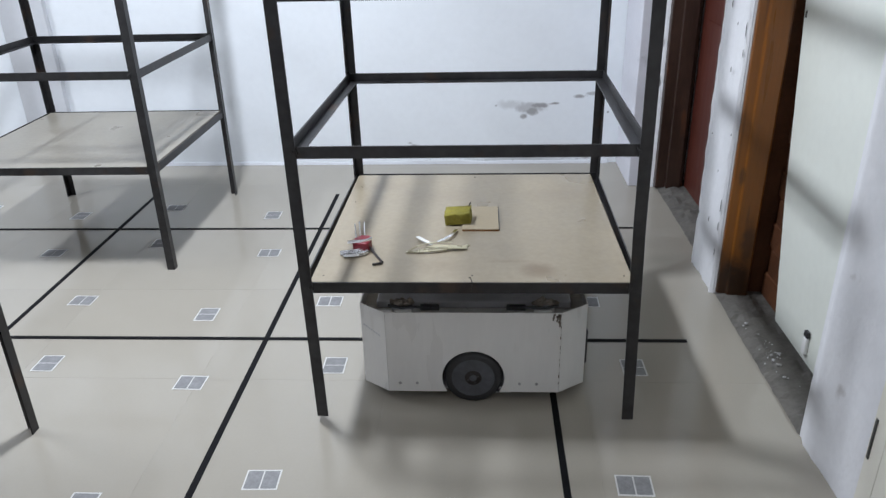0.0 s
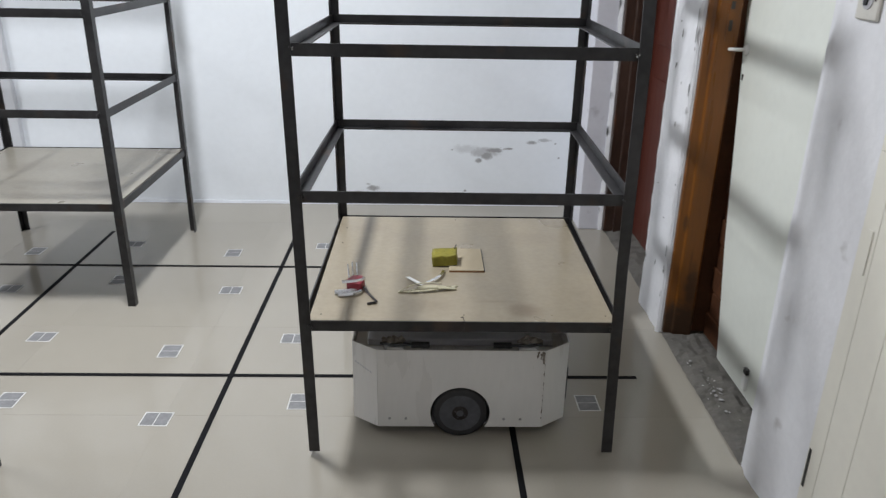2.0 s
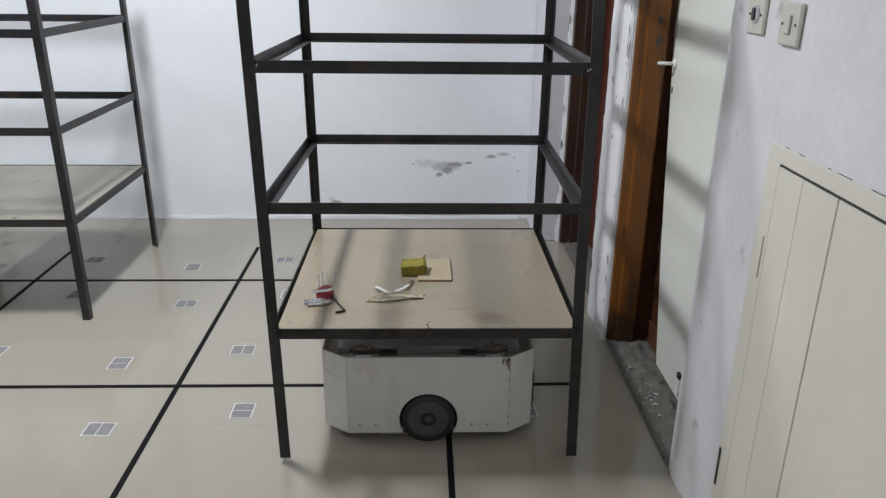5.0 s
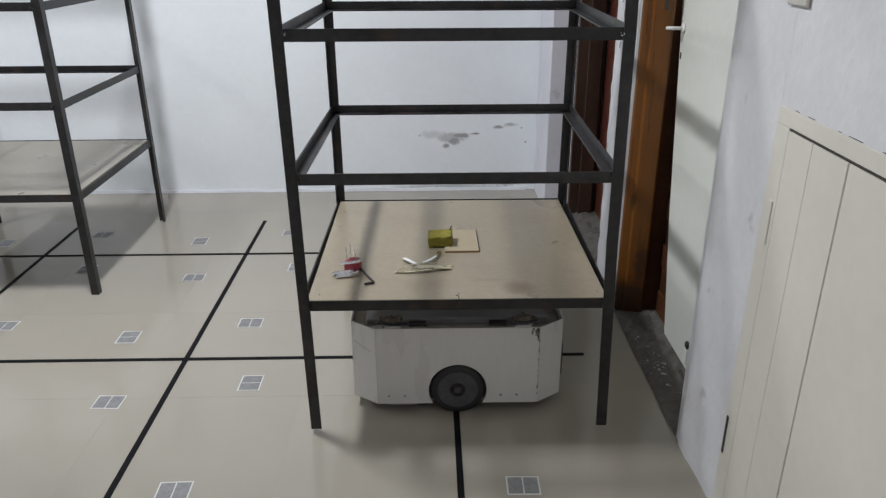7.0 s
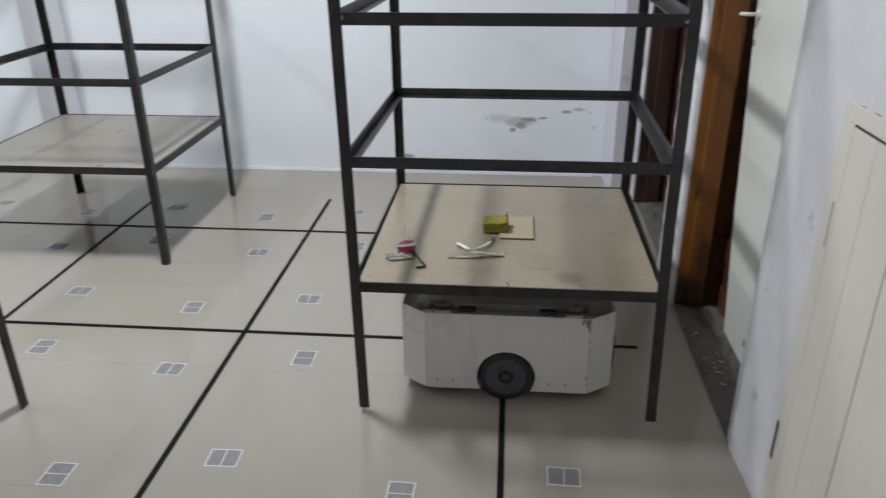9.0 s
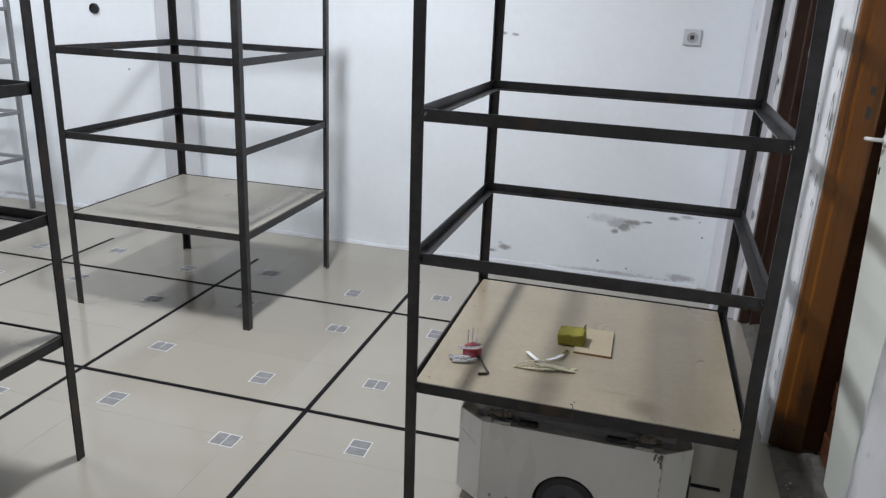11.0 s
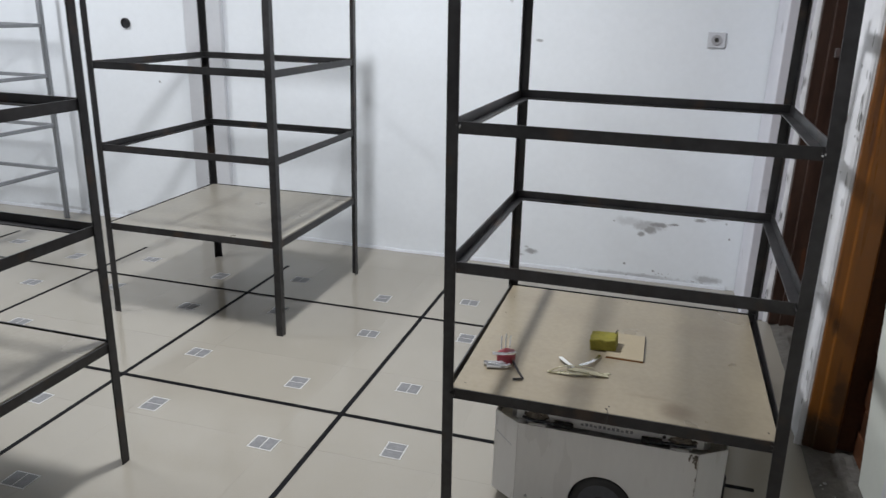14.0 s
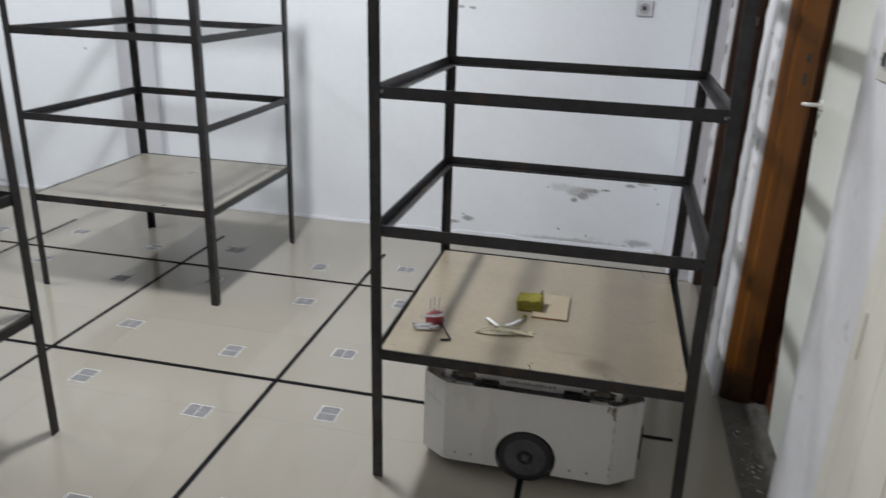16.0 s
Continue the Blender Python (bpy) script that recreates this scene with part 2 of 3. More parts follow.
def lathe(bm, profile, axis, centre, steps=40):
    """Turns (radius, along) points round an axis through centre."""
    rings = []
    for r, w in profile:
        ring = []
        for i in range(steps):
            c, s = r * math.cos(2 * math.pi * i / steps), r * math.sin(2 * math.pi * i / steps)
            p = {"x": (w, c, s), "y": (c, w, s), "z": (c, s, w)}[axis]
            ring.append(bm.verts.new(Vector(p) + Vector(centre)))
        rings.append(ring)
    for a, b in zip(rings, rings[1:]):
        for i in range(steps):
            bm.faces.new((a[i], a[(i + 1) % steps], b[(i + 1) % steps], b[i]))
    bm.faces.new(rings[0])
    bm.faces.new(rings[-1][::-1])


def tube(bm, points, radius, sides=8):
    """A round rod along points."""
    pts = [Vector(p) for p in points]
    rings = []
    for i, p in enumerate(pts):
        d = (pts[min(i + 1, len(pts) - 1)] - pts[max(i - 1, 0)]).normalized()
        u = d.orthogonal().normalized() if i == 0 else (u - d * u.dot(d)).normalized()
        v = d.cross(u)
        rings.append([bm.verts.new(p + radius * (math.cos(a) * u + math.sin(a) * v)) for a in (2 * math.pi * k / sides for k in range(sides))])
    for a, b in zip(rings, rings[1:]):
        for i in range(sides):
            bm.faces.new((a[i], a[(i + 1) % sides], b[(i + 1) % sides], b[i]))
    bm.faces.new(rings[0][::-1])
    bm.faces.new(rings[-1])


def mesh_of(name, bm, mat, smooth=False):
    bmesh.ops.recalc_face_normals(bm, faces=bm.faces)
    me = bpy.data.meshes.new(name)
    bm.to_mesh(me)
    bm.free()
    me.materials.append(mat)
    for p in me.polygons:
        p.use_smooth = smooth
    return me


def part(name, bm, mat, parent=None, label="", smooth=False):
    ob = new(name, mesh_of(name, bm, mat, smooth))
    ob.parent = parent
    return tagged(ob, label)


def share(name, me, parent, m):
    """One more piece on a mesh that is already made."""
    ob = new(name, me)
    ob.parent = parent
    ob.matrix_local = m
    return ob


def thing(name, label, category, group="", kind=""):
    return tagged(new(name), label, category, group, kind)


def boxes(*rows, edge=0.0):
    bm = bmesh.new()
    for r in rows:
        box(bm, *r)
    if edge:
        bevel(bm, edge, 1)
    return bm


# ---- the setting ----
G = 0.956            # spacing of the taped floor grid
XE, YN, XW, YS, ZC = 1.615, 1.90, -4.4, -3.6, 2.85


def structure(name, bm, mat, label, category):
    return tagged(part(name, bm, mat), label, category, kind="structure")


def wavy_wall(name, x0, x1, y, z0, z1, mat, label):
    """A hand-plastered wall facing -y, slightly uneven."""
    bm = bmesh.new()
    nx, nz = int((x1 - x0) / 0.08), int((z1 - z0) / 0.08)
    front = [[bm.verts.new((x0 + (x1 - x0) * i / nx, y + 0.004 * noise.noise((i * 0.12, 3.0, k * 0.12)), z0 + (z1 - z0) * k / nz)) for k in range(nz + 1)] for i in range(nx + 1)]
    for i in range(nx):
        for k in range(nz):
            bm.faces.new((front[i][k], front[i + 1][k], front[i + 1][k + 1], front[i][k + 1]))
    box(bm, x0, x1, y + 0.01, y + 0.2, z0, z1)
    return tagged(part(name, bm, mat, smooth=True), label, "wall", kind="structure")


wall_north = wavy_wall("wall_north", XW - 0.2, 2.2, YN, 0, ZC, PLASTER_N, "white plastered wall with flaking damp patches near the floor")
wall_west = structure("wall_west", boxes((XW - 0.2, XW, YS, YN, 0, ZC)), PLASTER, "plain white plastered wall", "wall")
wall_south = structure("wall_south", boxes((XW - 0.2, 2.2, YS - 0.2, YS, 0, ZC)), PLASTER, "plain white plastered wall", "wall")
ceiling = structure("ceiling", boxes((XW - 0.2, 2.2, YS - 0.2, YN + 0.2, ZC, ZC + 0.15)), PLASTER, "plain white plastered ceiling", "ceiling")
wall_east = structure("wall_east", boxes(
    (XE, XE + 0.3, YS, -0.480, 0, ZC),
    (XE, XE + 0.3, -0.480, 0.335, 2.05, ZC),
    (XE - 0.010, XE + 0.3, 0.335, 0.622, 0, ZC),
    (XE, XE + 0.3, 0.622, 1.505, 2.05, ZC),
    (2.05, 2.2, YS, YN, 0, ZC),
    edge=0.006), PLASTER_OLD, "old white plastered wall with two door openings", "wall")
COLUMN_PAINT = material("lavender_grey_paint", (0.66, 0.66, 0.71), 0.7, vary=0.06, scale=4, fine=40, bump=0.3, spec=0.25, dirt=(0.36, 0.36, 0.38), dirt_at=0.68)
column = structure("column", boxes((1.497, XE + 0.3, 1.505, YN - 0.004, 0, ZC), edge=0.004), COLUMN_PAINT, "greyish white corner column with chipped paint", "column")
pilaster = structure("pilaster", boxes((-1.848, -1.594, YN - 0.035, YN + 0.05, 0, ZC), edge=0.004), GREY_PAINT, "shallow grey-white painted wall pilaster", "pilaster")


def plaster_lip(name, x, y, side):
    """The chipped, lumpy plaster edge beside a door frame."""
    bm = bmesh.new()
    rows, rng = [], random.Random(int(y * 1000))
    for k in range(105):
        z = k * 0.02
        w = 0.016 + 0.004 * noise.noise((y * 9, z * 5, 1.0)) + 0.005 * noise.noise((y, z * 40, 2.0))
        d = 0.010 + 0.006 * noise.noise((y * 5, z * 16, 4.0))
        rows.append([bm.verts.new(p) for p in ((x - 0.001, y, z), (x - d, y + side * w * 0.35, z), (x - d * 0.8, y + side * w, z), (x + 0.01, y + side * (w + 0.004), z))])
    for a, b in zip(rows, rows[1:]):
        for i in range(3):
            bm.faces.new((a[i], a[i + 1], b[i + 1], b[i]))
    return tagged(part(name, bm, PLASTER_OLD, wall_east, smooth=True), "")


def plaster_skim(x, y0, y1, z1, depth, seed, ramp=0.5):
    """Hand-laid plaster in upright ridges over the brickwork."""
    bm = bmesh.new()
    ny, nz = max(6, int((y1 - y0) / 0.012)), int(z1 / 0.03)
    grid = []
    for j in range(ny + 1):
        y = y0 + (y1 - y0) * j / ny
        edge = min(1.0, j / (ramp * ny)) * min(1.0, (ny - j) / 3.0)
        edge = edge ** 3 if ramp > 0.5 else edge * edge * (3 - 2 * edge)
        row = []
        for k in range(nz + 1):
            z = z1 * k / nz
            d = 0.45 + 0.55 * noise.noise((y * 11, z * 1.4, seed)) + 0.18 * noise.noise((y * 32, z * 6, seed + 3)) + 0.05 * noise.noise((y * 90, z * 70, seed))
            row.append(bm.verts.new((x - 0.0004 - depth * max(0.0, d) * edge, y, z)))
        grid.append(row)
    for j in range(ny):
        for k in range(nz):
            bm.faces.new((grid[j][k], grid[j + 1][k], grid[j + 1][k + 1], grid[j][k + 1]))
    return part("plaster_skim", bm, PLASTER_OLD, wall_east, smooth=True)


plaster_skim(XE, -0.783, -0.481, 2.1, 0.018, 1.0, 0.85)
plaster_skim(XE - 0.010, 0.337, 0.620, 2.1, 0.012, 5.0)
plaster_lip("plaster_edge", XE - 0.010, 0.360, -1)
plaster_lip("plaster_edge", XE - 0.010, 0.597, 1)
plaster_lip("plaster_edge", 1.612, 1.510, -1)

def ragged_chip(name, x, y, z, w, h, rng, parent, mat):
    """A small broken-out hollow seen as a dark, uneven sliver; its rim follows the wall face."""
    bm = bmesh.new()
    n = 11
    rim = []
    for i in range(n):
        a = 6.2832 * i / n
        r = rng.uniform(0.55, 1.1)
        rim.append((y + 0.5 * w * r * math.cos(a), z + 0.5 * h * r * math.sin(a)))
    outer = [bm.verts.new((x, p, q)) for p, q in rim]
    inner = [bm.verts.new((x - 0.0012, y + (p - y) * 0.7, z + (q - z) * 0.7)) for p, q in rim]
    for i in range(n):
        j = (i + 1) % n
        bm.faces.new((outer[i], outer[j], inner[j], inner[i]))
    bm.faces.new(inner)
    return part(name, bm, mat, parent)


rng = random.Random(21)
for k in range(16):
    z, h = rng.uniform(0.04, 1.9), rng.choice((0.008, 0.014, 0.03, 0.06))
    ragged_chip("chip", XE - 0.0225, 0.3435 + rng.uniform(-0.002, 0.004), z, rng.uniform(0.003, 0.007), h, rng, wall_east, rng.choice((GAP, CONCRETE, CONCRETE)))
for k in range(14):
    z = rng.uniform(0.05, 1.9)
    ragged_chip("chip", XE - 0.0245, rng.uniform(0.39, 0.58), z, rng.uniform(0.005, 0.016), rng.uniform(0.006, 0.05), rng, wall_east, CONCRETE)
for k in range(16):
    z = rng.uniform(0.1, 1.9)
    ragged_chip("chip", 1.6005, 1.4925 + rng.uniform(-0.004, 0.004), z, rng.uniform(0.004, 0.012), rng.uniform(0.01, 0.07), rng, column, GAP)

# floor slab under the tiles
floor = structure("floor", boxes((XW, 2.05, YS, YN, -0.12, -0.0005)), GROUT, "polished beige porcelain tile floor with black tape grid", "floor")

# thresholds of both doorways
def threshold(name, x0, x1, y0, y1, h):
    bm = bmesh.new()
    nx, ny = 8, int((y1 - y0) / 0.015)
    top = [[bm.verts.new((x0 + (x1 - x0) * i / nx, y0 + (y1 - y0) * j / ny, max(0.002, h * min(1, (i + 0.4) / 2.2) + 0.010 * noise.noise((i * 0.9, j * 0.35, y0)) + (0.010 * max(0, noise.noise((i * 0.5, j * 0.8, 9.0)))))))
            for j in range(ny + 1)] for i in range(nx + 1)]
    for i in range(nx):
        for j in range(ny):
            bm.faces.new((top[i][j], top[i + 1][j], top[i + 1][j + 1], top[i][j + 1]))
    box(bm, x0 + 0.004, x1, y0, y1, 0, 0.0015)
    return structure(name, bm, CONCRETE, "rough broken concrete door threshold with crumbs", "threshold")


threshold("threshold_1", XE - 0.005, 1.784, -0.479, 0.325, 0.014)
threshold("threshold_2", XE + 0.02, 1.83, 0.624, 1.503, 0.02)

# near doorway: orange jamb, brown reveal, pale door ajar behind the reveal
door_frame = thing("door_frame_1", "varnished orange wooden door jamb with a strike plate", "door frame", kind="structure")
jb = bmesh.new()
prism(jb, [(1.612, 0.332), (1.614, 0.319), (1.642, 0.313), (1.646, 0.303), (1.711, 0.293), (1.716, 0.296), (1.716, 0.332)], "z", 0.012, 2.05)
bevel(jb, 0.002, 1)
part("jamb", jb, ORANGE, door_frame)
turn = pose(1.684, 0.2972, 0, 0, 0, -8.7)
for name, rows, mat in (("strike_plate", (-0.011, 0.011, -0.004, 0.0, 1.13, 1.30), ORANGE), ("keeper_hole", (-0.006, 0.006, -0.0055, -0.0042, 1.16, 1.195), GAP), ("keeper_hole", (-0.006, 0.006, -0.0055, -0.0042, 1.23, 1.255), GAP)):
    part(name, boxes(rows), mat, door_frame).matrix_local = turn
reveal = thing("door_reveal", "dark brown painted brick reveal behind the jamb", "door reveal", kind="structure")
part("mortar_bed", boxes((1.785, 1.83, -0.06, 0.3255, 0.012, 2.05)), BRICK, reveal)
part("side_block", boxes((1.7170, 1.80, 0.3265, 0.3335, 0.012, 2.05), edge=0.002), BRICK, reveal)
brick_me = mesh_of("brick", boxes((-0.006, 0.006, -0.0865, 0.0865, -0.046, 0.046), edge=0.003), BRICK)
for k in range(21):
    for y in (0.232, 0.054):
        share("brick", brick_me, reveal, pose(1.7785, y - (k % 2) * 0.03, 0.06 + k * 0.096))

door = thing("door_1", "pale greenish white painted door leaf with a white lever handle", "door", kind="structure")
lb = bmesh.new()
prism(lb, [(-0.470, 0.030), (0.090, 0.030), (0.190, 0.45), (0.323, 1.22), (0.323, 2.04), (-0.470, 2.04)], "x", 1.742, 1.7615)
bevel(lb, 0.003, 1)
part("leaf", lb, DOOR_PAINT, door)
HX_D, HYD, HZD = 1.742, 0.267, 1.104
hd = bmesh.new()
tube(hd, [(HX_D, HYD, HZD), (HX_D - 0.030, HYD, HZD), (HX_D - 0.044, HYD + 0.004, HZD), (HX_D - 0.048, HYD + 0.018, HZD - 0.001), (HX_D - 0.048, HYD + 0.034, HZD - 0.003), (HX_D - 0.045, HYD + 0.050, HZD - 0.003)], 0.0062, 10)
part("handle", hd, FOIL, door, "white lever handle", smooth=True)
hp = bmesh.new()
lathe(hp, [(0.018, HX_D), (0.018, HX_D - 0.005), (0.013, HX_D - 0.008)], "x", (0, HYD, HZD), 20)
part("handle_rose", hp, FOIL, door, smooth=True)
part("keyhole", boxes((HX_D - 0.0025, HX_D - 0.0002, HYD - 0.004, HYD + 0.004, HZD - 0.10, HZD - 0.08)), GAP, door)
part("hinge", boxes((1.7300, 1.7418, -0.174, -0.150, 0.060, 0.116), edge=0.002), FOIL, door)
part("hinge_cap", boxes((1.7300, 1.7418, -0.174, -0.150, 0.117, 0.138), edge=0.002), BLACK, door)

# far doorway: brown frame and red-brown leaf
frame_far = thing("door_frame_2", "dark brown wooden door frame with worn paint", "door frame", kind="structure")
part("far_jamb", boxes((1.622, 1.76, 1.450, 1.503, 0.01, 2.05), (1.67, 1.74, 1.425, 1.450, 0.01, 2.05), edge=0.003), VARNISH, frame_far)
part("near_jamb", boxes((1.65, 1.76, 0.624, 0.662, 0.01, 2.05), edge=0.003), BROWN, frame_far)
part("latch_plate", boxes((1.695, 1.715, 1.419, 1.4245, 1.28, 1.32), edge=0.001), SCREW, frame_far)
far_door = thing("door_2", "red-brown painted closed door leaf", "door", kind="structure")
part("leaf", boxes((1.765, 1.805, 0.682, 1.448, 0.02, 2.04), edge=0.003), RED_BROWN, far_door)
for z0, z1 in ((0.16, 0.85), (1.0, 1.88)):
    part("panel", boxes((1.757, 1.7645, 0.78, 1.34, z0, z1), edge=0.003), RED_BROWN, far_door)

# cream boarded panel on the right-hand wall
panel = thing("wall_cupboard", "cream painted built-in cupboard panel, flush with the wall", "cupboard")
PX = XE - 0.0035
part("top_rail", boxes((PX, XE - 0.0005, -2.4, -0.785, 1.0325, 1.067), edge=0.0008), CREAM, panel)
part("side_stile", boxes((PX, XE - 0.0005, -0.842, -0.785, 0.02, 1.0320), edge=0.0008), CREAM, panel)
for y0, y1 in ((-1.075, -0.9475), (-0.946, -0.845), (-1.50, -1.080), (-1.93, -1.505), (-2.4, -1.935)):
    part("board", boxes((PX - 0.001, XE - 0.0005, y0, y1, 0.02, 1.0262), edge=0.0008), CREAM, panel)
part("gap_shadow_line", boxes((PX + 0.0020, XE - 0.0002, -2.4, -0.842, 1.0266, 1.0320)), GAP, panel)
part("latch_outline", boxes((PX - 0.003, PX - 0.0002, -0.830, -0.813, 0.77, 0.87), edge=0.001), CREAM, panel)
part("worn_hole", boxes((PX - 0.0025, PX - 0.0004, -0.802, -0.792, 0.19, 0.30), edge=0.001), GAP, panel)


for y0, y1 in ((-0.865, -0.85), (-0.93, -0.905), (-1.03, -1.018), (-1.10, -1.055), (-1.22, -1.16), (-1.36, -1.30)):
    part("crack", boxes((XE - 0.0016, XE - 0.0003, y0, y1, 1.0685, 1.0694)), GAP, panel)


def wall_switch(name, y, z, label, rocker):
    s = thing(name, label, "switch")
    part("plate", boxes((XE - 0.010, XE - 0.0005, y - 0.042, y + 0.042, z - 0.042, z + 0.042), edge=0.003), IVORY, s)
    if rocker:
        part("rocker", boxes((XE - 0.015, XE - 0.0102, y - 0.010, y + 0.010, z - 0.019, z + 0.019), edge=0.002), IVORY, s)
    else:
        bm = bmesh.new()
        lathe(bm, [(0.020, XE - 0.0102), (0.020, XE - 0.012), (0.014, XE - 0.0125)], "x", (0, y, z), 20)
        part("socket_face", bm, ROBOT_GREY, s)
        part("rocker", boxes((XE - 0.016, XE - 0.0128, y - 0.004, y + 0.010, z - 0.012, z + 0.014), edge=0.001), BLACK, s)
    for d in (-0.028, 0.028):
        bm = bmesh.new()
        lathe(bm, [(0.003, XE - 0.0102), (0.003, XE - 0.0115)], "x", (0, y + d, z), 10)
        part("screw", bm, GAP, s)
    return s


wall_switch("wall_switch", -0.630, 1.316, "worn ivory wall switch plate with a dark toggle", False)
wall_switch("wall_switch", -0.792, 1.306, "ivory wall switch plate with one rocker", True)

# things on the far wall
sock = thing("wall_socket", "small grey-white wall socket on white plaster", "socket")
part("plate", boxes((1.189, 1.275, YN - 0.014, YN - 0.004, 1.283, 1.361), edge=0.003), GREY_PAINT, sock)
bm = bmesh.new()
lathe(bm, [(0.026, YN - 0.0142), (0.026, YN - 0.018), (0.020, YN - 0.0185), (0.018, YN - 0.0160)], "y", (1.232, 0, 1.321), 20)
part("socket_ring", bm, ROBOT_GREY, sock)
part("socket_pin_hole", boxes((1.223, 1.241, YN - 0.0195, YN - 0.0172, 1.312, 1.331)), GAP, sock)
hole = thing("pipe_hole", "round black pipe stub in the white wall", "pipe")
bm = bmesh.new()
lathe(bm, [(0.031, YN + 0.01), (0.031, YN - 0.012), (0.026, YN - 0.014), (0.025, YN - 0.006)], "y", (-2.296, 0, 1.293), 24)
part("collar", bm, BLACK, hole)


def flake(name, x, z, w, h, seed, label="flaked grey damp patch on white plaster"):
    """An irregular patch of bare, crumbling plaster."""
    rng = random.Random(seed)
    bm = bmesh.new()
    for k in range(int(5 + 45 * w)):
        cx, cz = x + rng.gauss(0, w * 0.24), z + rng.gauss(0, h * 0.22)
        cz += (cx - x) * 0.18
        r = rng.uniform(0.0015, 0.0045) * (1 if abs(cx - x) < w * 0.3 else 0.6)
        n = 7
        c = bm.verts.new((cx, YN - 0.0075, cz))
        ring = [bm.verts.new((cx + r * rng.uniform(0.5, 1.5) * math.cos(6.283 * i / n), YN - 0.0050, cz + r * rng.uniform(0.3, 1.0) * math.sin(6.283 * i / n))) for i in range(n)]
        for i in range(n):
            bm.faces.new((c, ring[i], ring[(i + 1) % n]))
    ob = part(name, bm, STAIN, wall_north)
    return ob


flake("damp_patch", 1.045, 0.325, 0.16, 0.045, 1)
flake("damp_patch", 1.130, 0.338, 0.07, 0.012, 2)
flake("damp_patch", 0.978, 0.266, 0.045, 0.03, 12)
flake("damp_patch", 1.285, 0.378, 0.07, 0.018, 3)
flake("damp_patch", 0.362, 0.094, 0.08, 0.035, 4)
flake("damp_patch", 0.28, 0.069, 0.10, 0.02, 5)
flake("damp_patch", 1.0, 0.030, 0.5, 0.03, 7)
flake("damp_patch", 1.32, 0.03, 0.2, 0.04, 8)
flake("damp_patch", -2.35, 0.03, 0.25, 0.05, 9)
flake("damp_patch", -3.0, 0.03, 0.25, 0.04, 10)
skirt = bmesh.new()
ROWS = 120
line = []
for i in range(ROWS + 1):
    x = -4.3 + 5.75 * i / ROWS
    h = 0.012 + 0.008 * noise.noise((x * 6, 0, 0)) + 0.01 * max(0, noise.noise((x * 1.3, 5, 0)))
    line.append([skirt.verts.new(p) for p in ((x, YN - 0.018, 0.0005), (x, YN - 0.010, h), (x, YN + 0.004, h + 0.004))])
for a, b in zip(line, line[1:]):
    for i in range(2):
        skirt.faces.new((a[i], b[i], b[i + 1], a[i + 1]))
tagged(part("floor_joint_fillet", skirt, GREY_PAINT), "rough cement fillet along the wall foot", "trim", kind="structure")


# ---- steel racks ----
RH, LV, AW, AT = 0.447, (0.4135, 0.7835, 1.1465, 1.5095), 0.031, 0.004


def angle_leg(sx, sy, bend=((0.0, 0.0), (1.56, 0.0))):
    """An upright angle iron; bend gives its sideways drift (height, shift) where it was welded out of plumb."""
    bm = bmesh.new()
    x, y = sx * RH, sy * RH
    plan = [(x, y), (x - sx * AW, y), (x - sx * AW, y - sy * AT), (x - sx * AT, y - sy * AT), (x - sx * AT, y - sy * AW), (x, y - sy * AW)]
    rings = [[bm.verts.new((a + d, b, z)) for a, b in plan] for z, d in bend]
    for lo, hi in zip(rings, rings[1:]):
        for i in range(6):
            bm.faces.new((lo[i], lo[(i + 1) % 6], hi[(i + 1) % 6], hi[i]))
    bm.faces.new(rings[0][::-1])
    bm.faces.new(rings[-1])
    return bm


def drift(bend, z):
    return float(np.interp(z, [p[0] for p in bend], [p[1] for p in bend]))


def angle_rail(axis, side, z, d0=0.0, d1=0.0):
    """A rail between two legs: upright flange outside, flat flange inward at its foot; its ends drift with the legs."""
    o = side * (RH - AT - 0.0005)
    out = [(o, z), (o - side * AW, z), (o - side * AW, z + AT), (o - side * AT, z + AT), (o - side * AT, z + AW), (o, z + AW)]
    bm = bmesh.new()
    e = RH - AT - 0.001
    prism(bm, out, axis, -e, e)
    for v in bm.verts:
        if axis == "x":
            v.co.x += d0 if v.co.x < 0 else d1
        else:
            v.co.x += d0 if v.co.y < 0 else d1
    return bm


def weld(bm, p, r, rng):
    for k in range(5):
        c = Vector(p) + Vector([rng.uniform(-1, 1) * r for _ in range(3)])
        bmesh.ops.create_icosphere(bm, subdivisions=1, radius=r * rng.uniform(0.35, 0.7), matrix=Matrix.Translation(c))


PLUMB = ((0.0, 0.0), (1.56, 0.0))


